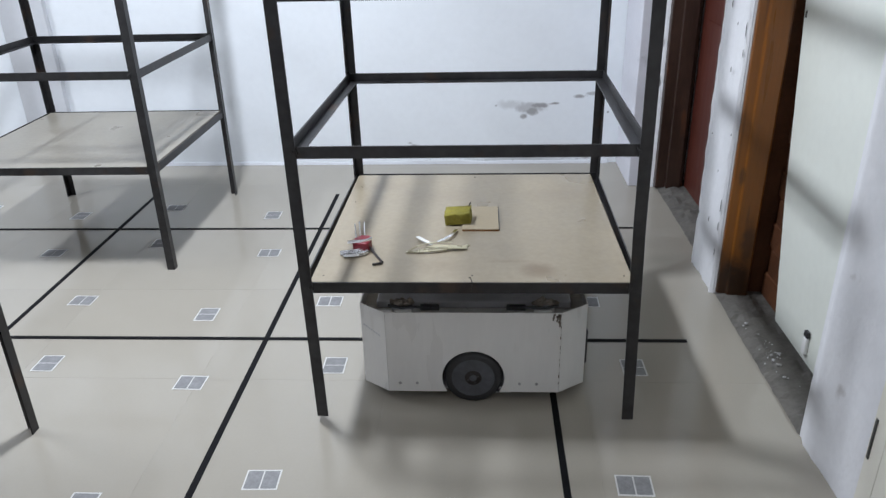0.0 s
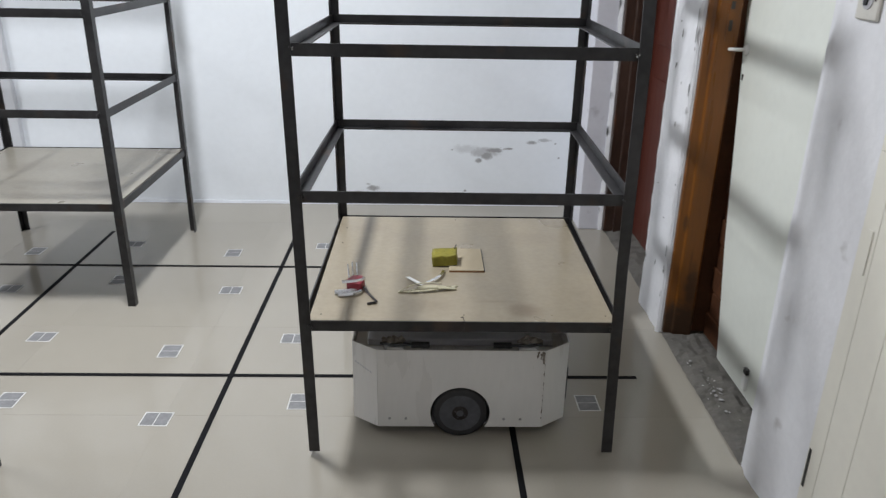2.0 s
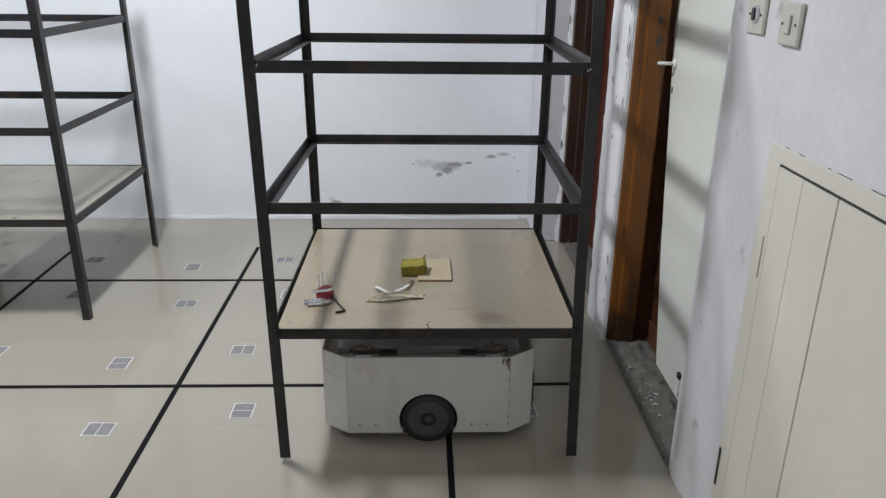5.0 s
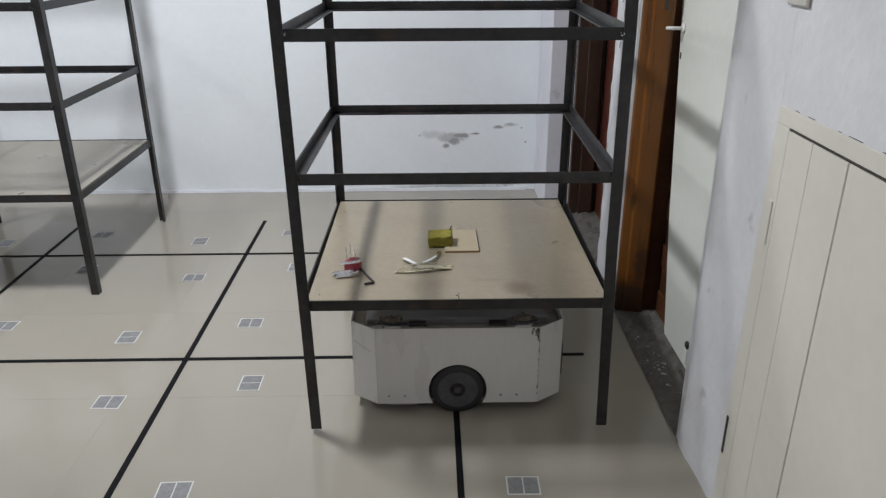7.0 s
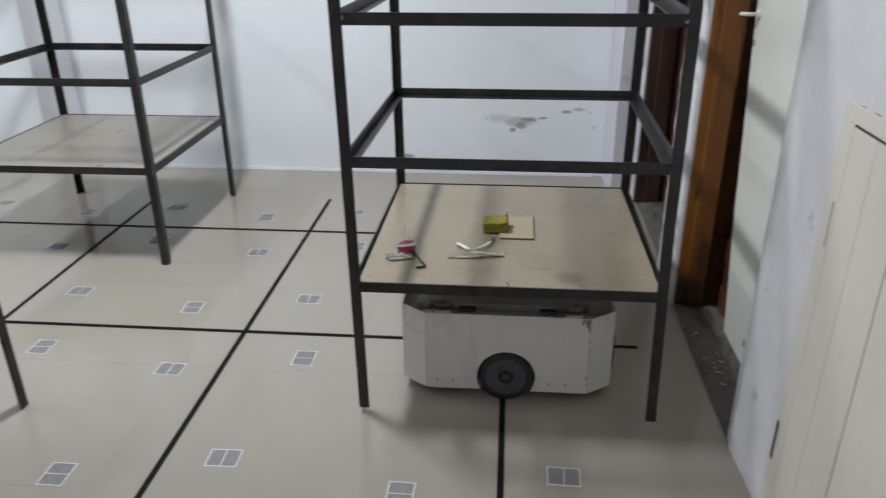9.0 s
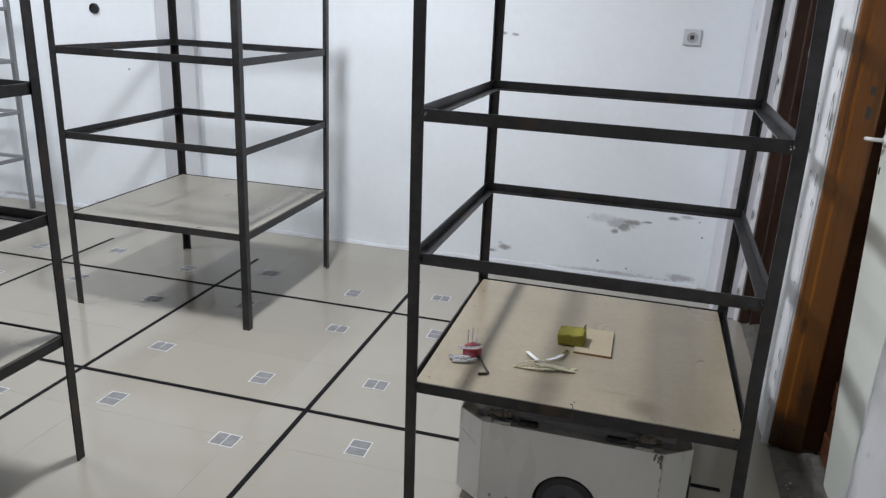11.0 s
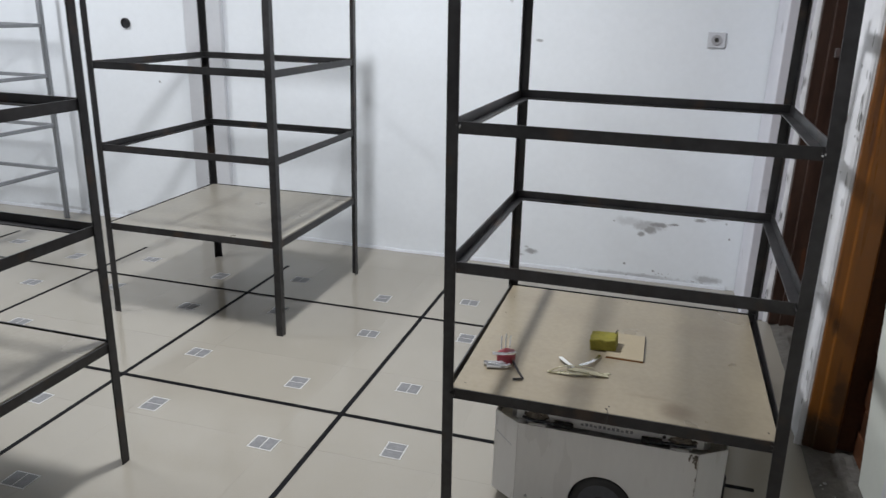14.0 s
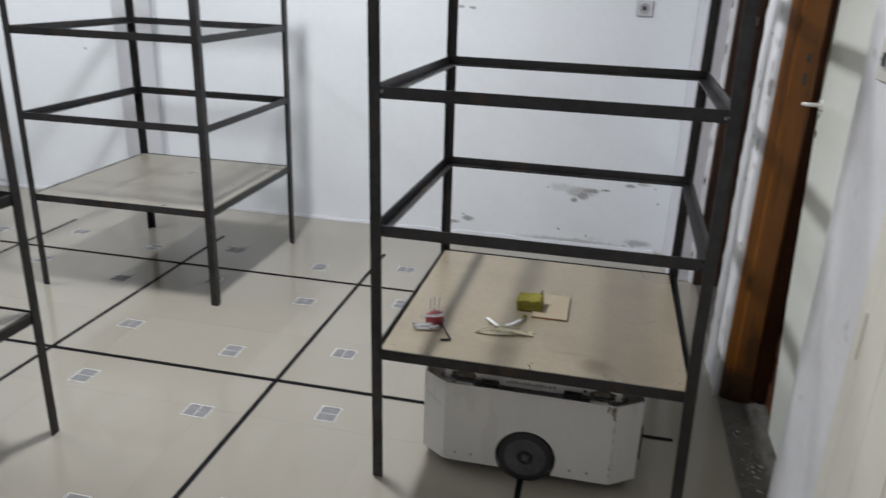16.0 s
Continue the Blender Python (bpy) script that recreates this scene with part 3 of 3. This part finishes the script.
def make_rack(label, board_label, seed, board=BOARD, bright=False, levels=LV, bends=None):
    rng = random.Random(seed)
    bends = bends or {}
    rack = thing("storage_rack", label, "rack", "steel racks on the floor grid")
    for sx in (-1, 1):
        for sy in (-1, 1):
            part("leg", angle_leg(sx, sy, bends.get((sx, sy), PLUMB)), STEEL, rack)
    for z in levels:
        off = {(sx, sy): drift(bends.get((sx, sy), PLUMB), z) for sx in (-1, 1) for sy in (-1, 1)}
        for side in (-1, 1):
            part("rail", angle_rail("x", side, z, off[-1, side], off[1, side]), STEEL, rack)
            part("rail", angle_rail("y", side, z, off[side, -1], off[side, 1]), STEEL, rack)
        for sx in (-1, 1):
            bm = bmesh.new()
            weld(bm, (sx * (RH - AW + 0.001) + off[sx, -1], -RH + 0.001, z + 0.016), 0.0065, rng)
            part("weld_bead", bm, WELD if bright and z > 1 else STEEL, rack)
    z = levels[0]
    right = RH - 0.0185 + min(0.0, drift(bends.get((1, -1), PLUMB), z))
    bd = boxes((-RH + 0.0165, right, -RH + 0.0110, RH - 0.0185, z + AT + 0.0003, z + AW - 0.0005), edge=0.0015)
    b = part("shelf_board", bd, board, rack, board_label)
    return rack, b


LVK = (0.398, 0.770, 1.138, 1.501)
BENDS = {(-1, -1): ((0.0, 0.0), (0.8, -0.012), (1.56, -0.024)),
         (1, -1): ((0.0, 0.003), (0.6, -0.013), (1.17, -0.016), (1.56, -0.027)),
         (-1, 1): ((0.0, 0.004), (1.56, -0.008)),
         (1, 1): ((0.0, 0.003), (1.56, 0.008))}
rack_moving, board_moving = make_rack("dark angle-iron rack carried by a low transport robot", "beige fibreboard shelf with a brown spill", 1, BOARD_USED, True, LVK, BENDS)
rack_far, _ = make_rack("dark angle-iron rack standing near the white wall", "bare beige fibreboard shelf", 2)
rack_far.matrix_world = pose(-0.976, 0.976, 0, 0, 0, 0.5)
rack_near, _ = make_rack("dark angle-iron rack standing on the tiles", "bare beige fibreboard shelf", 3, levels=(0.400, 0.777, 1.142, 1.505))
rack_near.matrix_world = pose(-0.983, -0.936, 0)

# marks on the carried shelf
TOP = LVK[0] + AW - 0.0005


bm = bmesh.new()
tube(bm, [(0, -RH + AT - 0.001 - 0.004, LVK[0] + 0.004), (0.001, -RH - 0.0012, LVK[0] + 0.02), (0, -RH + 0.002, TOP + 0.004), (-0.004, -RH + 0.018, TOP + 0.009), (-0.009, -RH + 0.022, TOP + 0.006)], 0.0013, 6)
part("binding_wire", bm, DARK_KEY, rack_moving)
for k, (x, y) in enumerate(((0, -0.40), (0, 0.40), (-0.40, -0.40), (0.40, -0.40), (-0.40, 0.30), (-0.40, 0.15), (0.02, -0.08))):
    bm = bmesh.new()
    lathe(bm, [(0.0024, TOP + 0.0001), (0.0024, TOP + 0.0010)], "z", (x, y, 0), 10)
    part("nail", bm, DARK_KEY, board_moving)

# pale rack near the corner of the far wall
pale = thing("storage_rack", "light grey thin steel rack near the white wall", "rack")
PALE_X, PALE_Y = (-2.815, -3.65), (1.755, 0.935)
for x in PALE_X:
    for y in PALE_Y:
        part("leg", boxes((x - 0.014, x + 0.014, y - 0.014, y + 0.014, 0, 1.56), edge=0.002), STEEL_PALE, pale)
for z in (0.338, 0.633, 0.95, 1.264):
    for y in PALE_Y:
        part("rail", boxes((PALE_X[1] + 0.015, PALE_X[0] - 0.015, y - 0.011, y + 0.011, z - 0.011, z + 0.011), edge=0.002), STEEL_PALE, pale)
    for x in PALE_X:
        part("rail", boxes((x - 0.011, x + 0.011, PALE_Y[1] + 0.015, PALE_Y[0] - 0.015, z - 0.011, z + 0.011), edge=0.002), STEEL_PALE, pale)

# ---- transport robot ----
robot = thing("transport_robot", "low white sheet-metal transport robot with chamfered corners, under the rack", "robot")
HX, HY, CX, CY, Z0, Z1 = 0.328, 0.343, 0.250, 0.289, 0.037, 0.304
OUT = [(-CX, -HY), (CX, -HY), (HX, -CY), (HX, CY), (CX, HY), (-CX, HY), (-HX, CY), (-HX, -CY)]


def shell_side(a, b, z0, z1, thick=0.004, notch=None):
    """One upright sheet between two corners of the plan, with an optional round notch at the foot."""
    a, b = Vector((*a, 0)), Vector((*b, 0))
    d = (b - a).normalized()
    inward = Vector((-d.y, d.x, 0)) * thick
    length = (b - a).length
    low = [(0.0008, z0), (length - 0.0008, z0)]
    if notch:
        cx, cz, r = length / 2, notch[0], notch[1]
        s = math.asin((cz - z0) / r)
        arc = [(cx - r * math.cos(t), cz + r * math.sin(t)) for t in np.linspace(-s, math.pi + s, 26)]
        low = [(0.0008, z0)] + arc + [(length - 0.0008, z0)]
    pts = low + [(length - 0.0008, z1), (0.0008, z1)]
    bm = bmesh.new()
    front = [bm.verts.new(a + d * u + Vector((0, 0, z))) for u, z in pts]
    back = [bm.verts.new(a + d * u + inward + Vector((0, 0, z))) for u, z in pts]
    bm.faces.new(front)
    bm.faces.new(back[::-1])
    for i in range(len(pts)):
        j = (i + 1) % len(pts)
        bm.faces.new((front[i], back[i], back[j], front[j]))
    return bm


WZ, WR = 0.085, 0.085
for i in range(8):
    part("side_panel", shell_side(OUT[i], OUT[(i + 1) % 8], Z0, Z1, notch=(WZ, WR + 0.006) if i in (0, 4) else None), ROBOT_WHITE, robot)
bm = bmesh.new()
inner = [(x * 0.985, y * 0.985) for x, y in OUT]
prism(bm, inner, "z", 0.262, 0.266)
part("tray", bm, ROBOT_WHITE, robot, "white recessed top tray in shade")
bm = bmesh.new()
prism(bm, [(x * 0.98, y * 0.98) for x, y in OUT], "z", 0.044, 0.048)
part("floor_pan", bm, ROBOT_GREY, robot)
part("deck", boxes((-0.285, 0.285, -0.250, 0.285, 0.2665, 0.290), edge=0.003), ROBOT_GREY, robot)
lift = new("lift_table")
lift.parent = robot
part("lift_column", boxes((-0.14, 0.14, -0.06, 0.16, -0.064, -0.0004), edge=0.004), ROBOT_GREY, lift)
part("lift_plate", boxes((-0.262, 0.262, -0.305, 0.30, 0.0, 0.0335), edge=0.002), ROBOT_WHITE, lift, "white lifting plate with a worn marking")
bm = bmesh.new()
for k in range(12):
    box(bm, -0.075 + k * 0.0125, -0.067 + k * 0.0125, -0.3062, -0.3052, 0.013, 0.013 + (0.009 if k % 3 else 0.006))
part("marking", bm, INK, lift)
for x in (-0.235, -0.185, 0.155, 0.215):
    bm = bmesh.new()
    lathe(bm, [(0.005, -0.3052), (0.005, -0.3085)], "y", (x, 0, 0.022), 10)
    part("bolt", bm, BLACK, lift)
rng = random.Random(8)
for s in (-1, 1):
    bm = boxes((min(s * 0.095, s * 0.150), max(s * 0.095, s * 0.150), -0.330, -0.314, 0.3035, 0.3175), (min(s * 0.105, s * 0.130), max(s * 0.105, s * 0.130), -0.332, -0.3305, 0.3060, 0.3150), edge=0.002)
    tube(bm, [(s * 0.149, -0.322, 0.310), (s * 0.175, -0.324, 0.312), (s * 0.205, -0.320, 0.308), (s * 0.242, -0.318, 0.314)], 0.0040, 8)
    part("black_connector", bm, BLACK, robot)
    bm = bmesh.new()
    bmesh.ops.create_icosphere(bm, subdivisions=4, radius=1.0)
    for v in bm.verts:
        p = Vector((s * 0.203 + v.co.x * 0.036, -0.306 + v.co.y * 0.011, 0.318 + v.co.z * 0.011))
        v.co = p + noise.noise_vector(p * 70) * 0.010 + noise.noise_vector(p * 190) * 0.004
    part("padding", bm, PADDING, robot, "dirty brown foam padding")
    part("mount_block", boxes((min(s * 0.172, s * 0.232), max(s * 0.172, s * 0.232), -0.316, -0.294, 0.2905, 0.3085), edge=0.002), ROBOT_GREY, robot)
    part("white_clip", boxes((min(s * 0.172, s * 0.222), max(s * 0.172, s * 0.222), -0.336, -0.326, 0.296, 0.3055), edge=0.002), FOIL, robot)
for x in (-0.215, -0.165, 0.135, 0.185):
    bm = bmesh.new()
    lathe(bm, [(0.0045, -HY - 0.0001), (0.0045, -HY - 0.0020), (0.003, -HY - 0.0028)], "y", (x, 0, 0.066), 12)
    part("screw", bm, SCREW, robot)
part("panel_seam", boxes((-0.1205, -0.1190, -HY - 0.0006, -HY - 0.0001, 0.045, 0.30)), ROBOT_WHITE, robot)
bm = bmesh.new()
rng = random.Random(5)
for k in range(34):
    z = 0.300 - 0.018 * abs(rng.gauss(0, 1))
    x = 0.246 - 0.012 * abs(rng.gauss(0, 0.7))
    box(bm, x - 0.002, x + 0.002, -HY - 0.0010, -HY - 0.0001, z - 0.003, z + 0.003)
for k in range(16):
    z, h = rng.uniform(0.06, 0.27), rng.uniform(0.002, 0.010)
    box(bm, CX - rng.uniform(0.001, 0.003), CX - 0.0002, -HY - 0.0009, -HY - 0.0001, z, z + h)
tagged(part("chipped_paint", bm, PADDING, robot), "", kind="stuff")
# unreadable marking on the left chamfer, as small bars
bm = bmesh.new()
a, b = Vector((-HX, -CY, 0)), Vector((-CX, -HY, 0))
d = (b - a).normalized()
nrm = Vector((d.y, -d.x, 0))
for k in range(7):
    u, z = 0.010 + k * 0.0095, 0.236 - k * 0.0028
    p = a + d * u + nrm * 0.0006
    vs = [bm.verts.new(p + d * du + Vector((0, 0, z + dz))) for du, dz in ((0, 0), (0.006, -0.0018), (0.006, 0.004), (0, 0.0058))]
    bm.faces.new(vs)
part("marking", bm, ROBOT_GREY, robot)
# drive wheels and casters
wheels = []
for s in (-1, 1):
    w = new("wheel")
    w.parent = robot
    w.location = (0, s * (HY - 0.020), WZ)
    bm = bmesh.new()
    lathe(bm, [(0.058, -0.019), (WR - 0.010, -0.022), (WR - 0.002, -0.017), (WR, -0.008), (WR, 0.008), (WR - 0.002, 0.017), (WR - 0.010, 0.022), (0.058, 0.019)], "y", (0, 0, 0), 56)
    tyre = part("tyre", bm, RUBBER, w, "black rubber tyre", smooth=True)
    bm = bmesh.new()
    lathe(bm, [(0.0640, s * 0.0196), (0.0625, s * 0.0204), (0.060, s * 0.0200), (0.034, s * 0.0188), (0.026, s * 0.0190), (0.012, s * 0.0192), (0.010, s * 0.0225)], "y", (0, 0, 0), 48)
    part("rim", bm, RIM, w, "grey plastic wheel disc")
    bm = bmesh.new()
    lathe(bm, [(0.0255, s * 0.0188), (0.024, s * 0.0204), (0.010, s * 0.0206)], "y", (0, 0, 0), 24)
    part("hub", bm, HUB, w)
    for k in range(4):
        an = 6.283 * k / 4 + 0.4
        bm = bmesh.new()
        lathe(bm, [(0.0020, s * 0.0208), (0.0020, s * 0.0226)], "y", (0.016 * math.cos(an), 0, 0.016 * math.sin(an)), 8)
        part("bolt", bm, RIM, w)
    wheels.append(w)
for s in (-1, 1):
    bm = bmesh.new()
    lathe(bm, [(0.020, -0.010), (0.024, -0.007), (0.024, 0.007), (0.020, 0.010)], "y", (s * 0.25, 0, 0.0242), 20)
    part("caster", bm, RUBBER, robot, smooth=True)
lens = bmesh.new()
lathe(lens, [(0.012, HX + 0.0002), (0.012, HX + 0.006), (0.008, HX + 0.009)], "x", (0, -0.18, 0.10), 16)
part("bumper_strip", boxes((HX + 0.0003, HX + 0.010, -0.262, -0.245, 0.085, 0.20), edge=0.003), BLACK, robot)
part("status_lamp", lens, FOIL, robot, "small bluish white indicator lens")

# ---- things on the carried shelf ----
SZ = TOP + 0.0002
keys = thing("hex_key_set", "dark red hex key holder with bright chrome keys on the shelf", "tool")
bm = bmesh.new()
prism(bm, [(-0.344, -0.262), (-0.300, -0.268), (-0.292, -0.236), (-0.300, -0.205), (-0.330, -0.203), (-0.346, -0.230)], "z", SZ, SZ + 0.030)
bevel(bm, 0.006, 3)
part("holder", bm, RED, keys, "red plastic holder", smooth=True)
for k, (dx, dy, z, w) in enumerate(((0.0, 0.0, 0.0075, 0.0072), (0.012, -0.016, 0.0068, 0.0066), (0.020, 0.022, 0.031, 0.0052))):
    bm = bmesh.new()
    x, y = -0.325 + dx, -0.268 + dy
    tube(bm, [(x + 0.012, y + 0.012, SZ + z), (x + 0.004, y + 0.001, SZ + z), (x - 0.010, y - 0.007, SZ + z), (x - 0.052, y - 0.016, SZ + z)], w, 6)
    part("hex_key", bm, CHROME, keys, "chrome hex key")
for k in range(3):
    bm = bmesh.new()
    x = -0.340 + k * 0.013
    tube(bm, [(x, -0.212, SZ + 0.018), (x - 0.004, -0.195, SZ + 0.034), (x - 0.008, -0.176 + 0.006 * k, SZ + 0.052 + 0.006 * (k == 1))], 0.0021, 6)
    part("hex_key", bm, CHROME, keys)
bm = bmesh.new()
tube(bm, [(-0.302, -0.240, SZ + 0.012), (-0.270, -0.300, SZ + 0.006), (-0.250, -0.336, SZ + 0.0040), (-0.253, -0.342, SZ + 0.0040), (-0.276, -0.350, SZ + 0.0040)], 0.0036, 6)
part("hex_key", bm, DARK_KEY, keys, "dark hex key swung out")

sponge = thing("foam_block", "olive yellow foam block lying on the shelf", "foam block")
bm = bmesh.new()
box(bm, 0, 0.080, -0.078, -0.008, 0, 0.034)
bmesh.ops.subdivide_edges(bm, edges=bm.edges, cuts=9, use_grid_fill=True)
for v in bm.verts:
    w = noise.noise_vector(v.co * 45) * 0.0030
    v.co += Vector((w.x, w.y, abs(w.z) if v.co.z < 0.003 else w.z))
part("foam", bm, SPONGE, sponge, smooth=True).matrix_local = pose(-0.083, 0.010, SZ, 0, -6.2, -3)
bm = bmesh.new()
tube(bm, [(-0.016, -0.012, SZ + 0.040), (-0.013, -0.008, SZ + 0.049), (-0.009, -0.010, SZ + 0.055)], 0.0018, 6)
part("twig", bm, DARK_KEY, sponge)
ply = thing("plywood_offcut", "pale square plywood offcut with dark cut edges", "wood piece")
part("sheet", boxes((-0.034, 0.077, -0.108, 0.080, SZ, SZ + 0.006), edge=0.0006), PLY, ply)
part("dark_edge", boxes((0.0772, 0.079, -0.108, 0.080, SZ, SZ + 0.006)), DARK_KEY, ply)
part("dark_edge", boxes((-0.034, 0.077, -0.1098, -0.1082, SZ, SZ + 0.003)), ORANGE, ply)
ties = thing("cable_ties", "loose pale nylon cable ties in a small heap", "cable ties")
rng = random.Random(11)


def strap(points, width, mat, name, parent):
    """A flat flexible band along points."""
    bm = bmesh.new()
    pts = [Vector(p) for p in points]
    rows = []
    for i, p in enumerate(pts):
        d = (pts[min(i + 1, len(pts) - 1)] - pts[max(i - 1, 0)]).normalized()
        side = d.cross(Vector((0, 0, 1))).normalized() * width / 2
        rows.append([bm.verts.new(p + o) for o in (-side, side, side + Vector((0, 0, 0.0016)), -side + Vector((0, 0, 0.0016)))])
    for a, b in zip(rows, rows[1:]):
        for i in range(4):
            bm.faces.new((a[i], a[(i + 1) % 4], b[(i + 1) % 4], b[i]))
    bm.faces.new(rows[0][::-1])
    bm.faces.new(rows[-1])
    return part(name, bm, mat, parent, smooth=False)


def curve(p0, p1, p2, n=12, z=0.0):
    out = []
    for i in range(n + 1):
        t = i / n
        q = [(1 - t) ** 2 * a + 2 * t * (1 - t) * b + t * t * c for a, b, c in zip(p0, p1, p2)]
        out.append((q[0], q[1], SZ + z + 0.006 * math.sin(math.pi * t)))
    return out


strap(curve((-0.19, -0.262), (-0.10, -0.285), (-0.012, -0.215)), 0.010, TIE, "tie", ties)
strap(curve((-0.13, -0.225), (-0.07, -0.255), (-0.018, -0.235), z=0.002), 0.022, TIE, "tie", ties)
strap(curve((-0.185, -0.270), (-0.15, -0.215), (-0.06, -0.205), z=0.004), 0.004, TIE, "tie", ties)
strap(curve((-0.165, -0.165), (-0.155, -0.205), (-0.118, -0.222), z=0.006), 0.012, FOIL, "white_tie", ties)
strap(curve((-0.188, -0.268), (-0.10, -0.245), (-0.075, -0.262), z=0.001), 0.004, TIE, "tie", ties)
strap(curve((-0.105, -0.195), (-0.062, -0.190), (-0.052, -0.105), z=0.003), 0.010, CHROME, "bright_strip", ties)

# ---- taped grid and printed floor tags ----
def tape(x0, x1, y0, y1):
    ob = part("floor_tape", boxes((x0, x1, y0, y1, 0.0002, 0.0010)), TAPE)
    return tagged(ob, "black adhesive tape line on the tiles", "floor tape", "black tape grid")


HW = 0.0095
for i in (-3, -2, -1, 0, 1):
    tape(i * G - HW, i * G + HW, -3.4, 1.405)
def tape_row(j, x1):
    ob = part("floor_tape", boxes((-4.2, x1, j * G - HW, j * G + HW, 0.0011, 0.0018)), TAPE)
    return tagged(ob, "black adhesive tape line on the tiles", "floor tape", "black tape grid")


tape_row(0, 1.428)
tape_row(1, 1.428)


def floor_tag():
    t = thing("floor_tag", "white paper floor tag with two grey printed squares", "floor tag", "printed floor tags")
    part("paper", boxes((-0.046, 0.046, -0.037, 0.037, 0.0002, 0.0009)), PAPER, t)
    for s in (-1, 1):
        part("print", boxes((s * 0.0218 - 0.0200, s * 0.0218 + 0.0200, -0.0325, 0.0325, 0.0010, 0.0013)), INK, t)
    return t


proto = floor_tag()
first = True
for i in (-3, -2, -1, 0, 1):
    for j in (-2, -1, 0, 1):
        for dx, dy, turn in ((-0.172, -0.261, 0), (0.266, -0.159, 90), (-0.265, 0.166, 90), (0.172, 0.268, 0)):
            x, y = i * G + dx, j * G + dy
            if x > 1.45 or y > 1.5:
                continue
            m = pose(x, y, 0, 0, 0, turn + random.uniform(-2, 2))
            if first:
                proto.matrix_world, first = m, False
            else:
                copy_thing(proto, m)

# crumbs on the near threshold
crumbs = bmesh.new()
rng = random.Random(4)
for k in range(34):
    y = rng.gauss(-0.12, 0.10)
    if -0.43 < y < 0.30:
        r = rng.choice((0.0015, 0.002, 0.003, 0.006))
        bmesh.ops.create_icosphere(crumbs, subdivisions=1, radius=r, matrix=Matrix.Translation((rng.uniform(1.625, 1.700), y, 0.020 + r * 0.3)) @ Matrix.Diagonal((1, rng.uniform(0.6, 1.4), 0.7, 1)))
tagged(part("plaster_crumbs", crumbs, STAIN), "crumbs of broken plaster on the threshold", "rubble", kind="stuff")

# ---- floor tiles ----
TS, JT = 0.60, 0.0005
tile_me = mesh_of("tile", boxes((-TS / 2 + JT / 2, TS / 2 - JT / 2, -TS / 2 + JT / 2, TS / 2 - JT / 2, -0.0004, 0.0)), TILE)
X_JOINT, Y_JOINT = 1.049, 0.36
for i in range(-9, 2):
    for j in range(-7, 4):
        cx, cy = X_JOINT + (i + 0.5) * TS, Y_JOINT + (j + 0.5) * TS
        if cx - TS / 2 < 1.62 and cy - TS / 2 < YN and cx + TS / 2 > XW and cy + TS / 2 > YS:
            share("tile", tile_me, floor, pose(cx, cy, 0))

# ---- movement ----
RACK = [
    (0, 0.7173, -0.0020, -0.068),
    (0.5, 0.7333, -0.0020, -0.068),
    (1, 0.7502, -0.0020, -0.070),
    (1.5, 0.7688, -0.0020, -0.070),
    (2, 0.7881, -0.0020, -0.072),
    (2.5, 0.8043, -0.0020, -0.070),
    (3, 0.8239, -0.0020, -0.073),
    (5.5, 0.9089, -0.0020, -0.078),
    (6, 0.9286, -0.0020, -0.081),
    (6.5, 0.9449, -0.0020, -0.082),
    (7, 0.9605, -0.0020, -0.083),
    (7.5, 0.9645, -0.0042, -0.116),
    (8, 0.9645, -0.0042, -0.116),
    (8.5, 0.9645, -0.0042, -0.116),
    (9, 0.9645, -0.0042, -0.116),
    (9.5, 0.9645, -0.0042, -0.116),
    (10, 0.9645, -0.0042, -0.116),
    (10.3, 0.9645, -0.0042, -0.116),
    (11.2, 0.9645, -0.0042, -0.116),
    (12.1, 0.9645, -0.0042, -0.116),
    (12.5, 0.9645, -0.0042, -0.116),
    (13, 0.9645, -0.0042, -0.116),
    (13.5, 0.9645, -0.0042, -0.116),
    (14, 0.9645, -0.0042, -0.116),
    (14.5, 0.9645, -0.0042, -0.116),
    (15, 0.9645, -0.0042, -0.116),
    (15.5, 0.9645, -0.0042, -0.116),
    (16, 0.9645, -0.0042, -0.116),
]
LIFT_UP, LIFT_DOWN = 0.015, 0.002
LEAN_UP, LEAN_DOWN = -0.3, -0.2
RACK_DY = 0.006
TABLE_UP, TABLE_DOWN = 0.3790, 0.297
SHELF_DY = 0.011
ROLL0 = RACK[0][1]


LOWERED = [(0.0, 1.0), (10.3, 1.0), (11.2, 0.5), (12.1, 0.0), (16.0, 0.0)]


def raised(t):
    """1 while the lift carries the rack, 0 once it has set it down."""
    return float(np.interp(t, [p[0] for p in LOWERED], [p[1] for p in LOWERED]))


def rack_rows(dy=0.0, carried=True):
    rows = []
    for t, x, y, a in RACK:
        if carried:
            up = raised(t)
            rows.append((t, pose(x, y + dy + RACK_DY, LIFT_DOWN + (LIFT_UP - LIFT_DOWN) * up, LEAN_DOWN + (LEAN_UP - LEAN_DOWN) * up, 0, a)))
        else:
            rows.append((t, pose(x, y + dy, 0, 0, 0, a)))
    return rows


def motions():
    walk(rack_moving, rack_rows())
    walk(robot, rack_rows(carried=False))
    walk(lift, [(t, pose(0, 0, TABLE_DOWN + (TABLE_UP - TABLE_DOWN) * raised(t))) for t, x, y, a in RACK])
    for ob in (keys, sponge, ply, ties):
        walk(ob, rack_rows(SHELF_DY))
    for s, w in zip((-1, 1), wheels):
        walk(w, [(t, pose(0, s * (HY - 0.020), WZ, 0, math.degrees((x - ROLL0) / WR), 0)) for t, x, y, a in RACK])


motions()
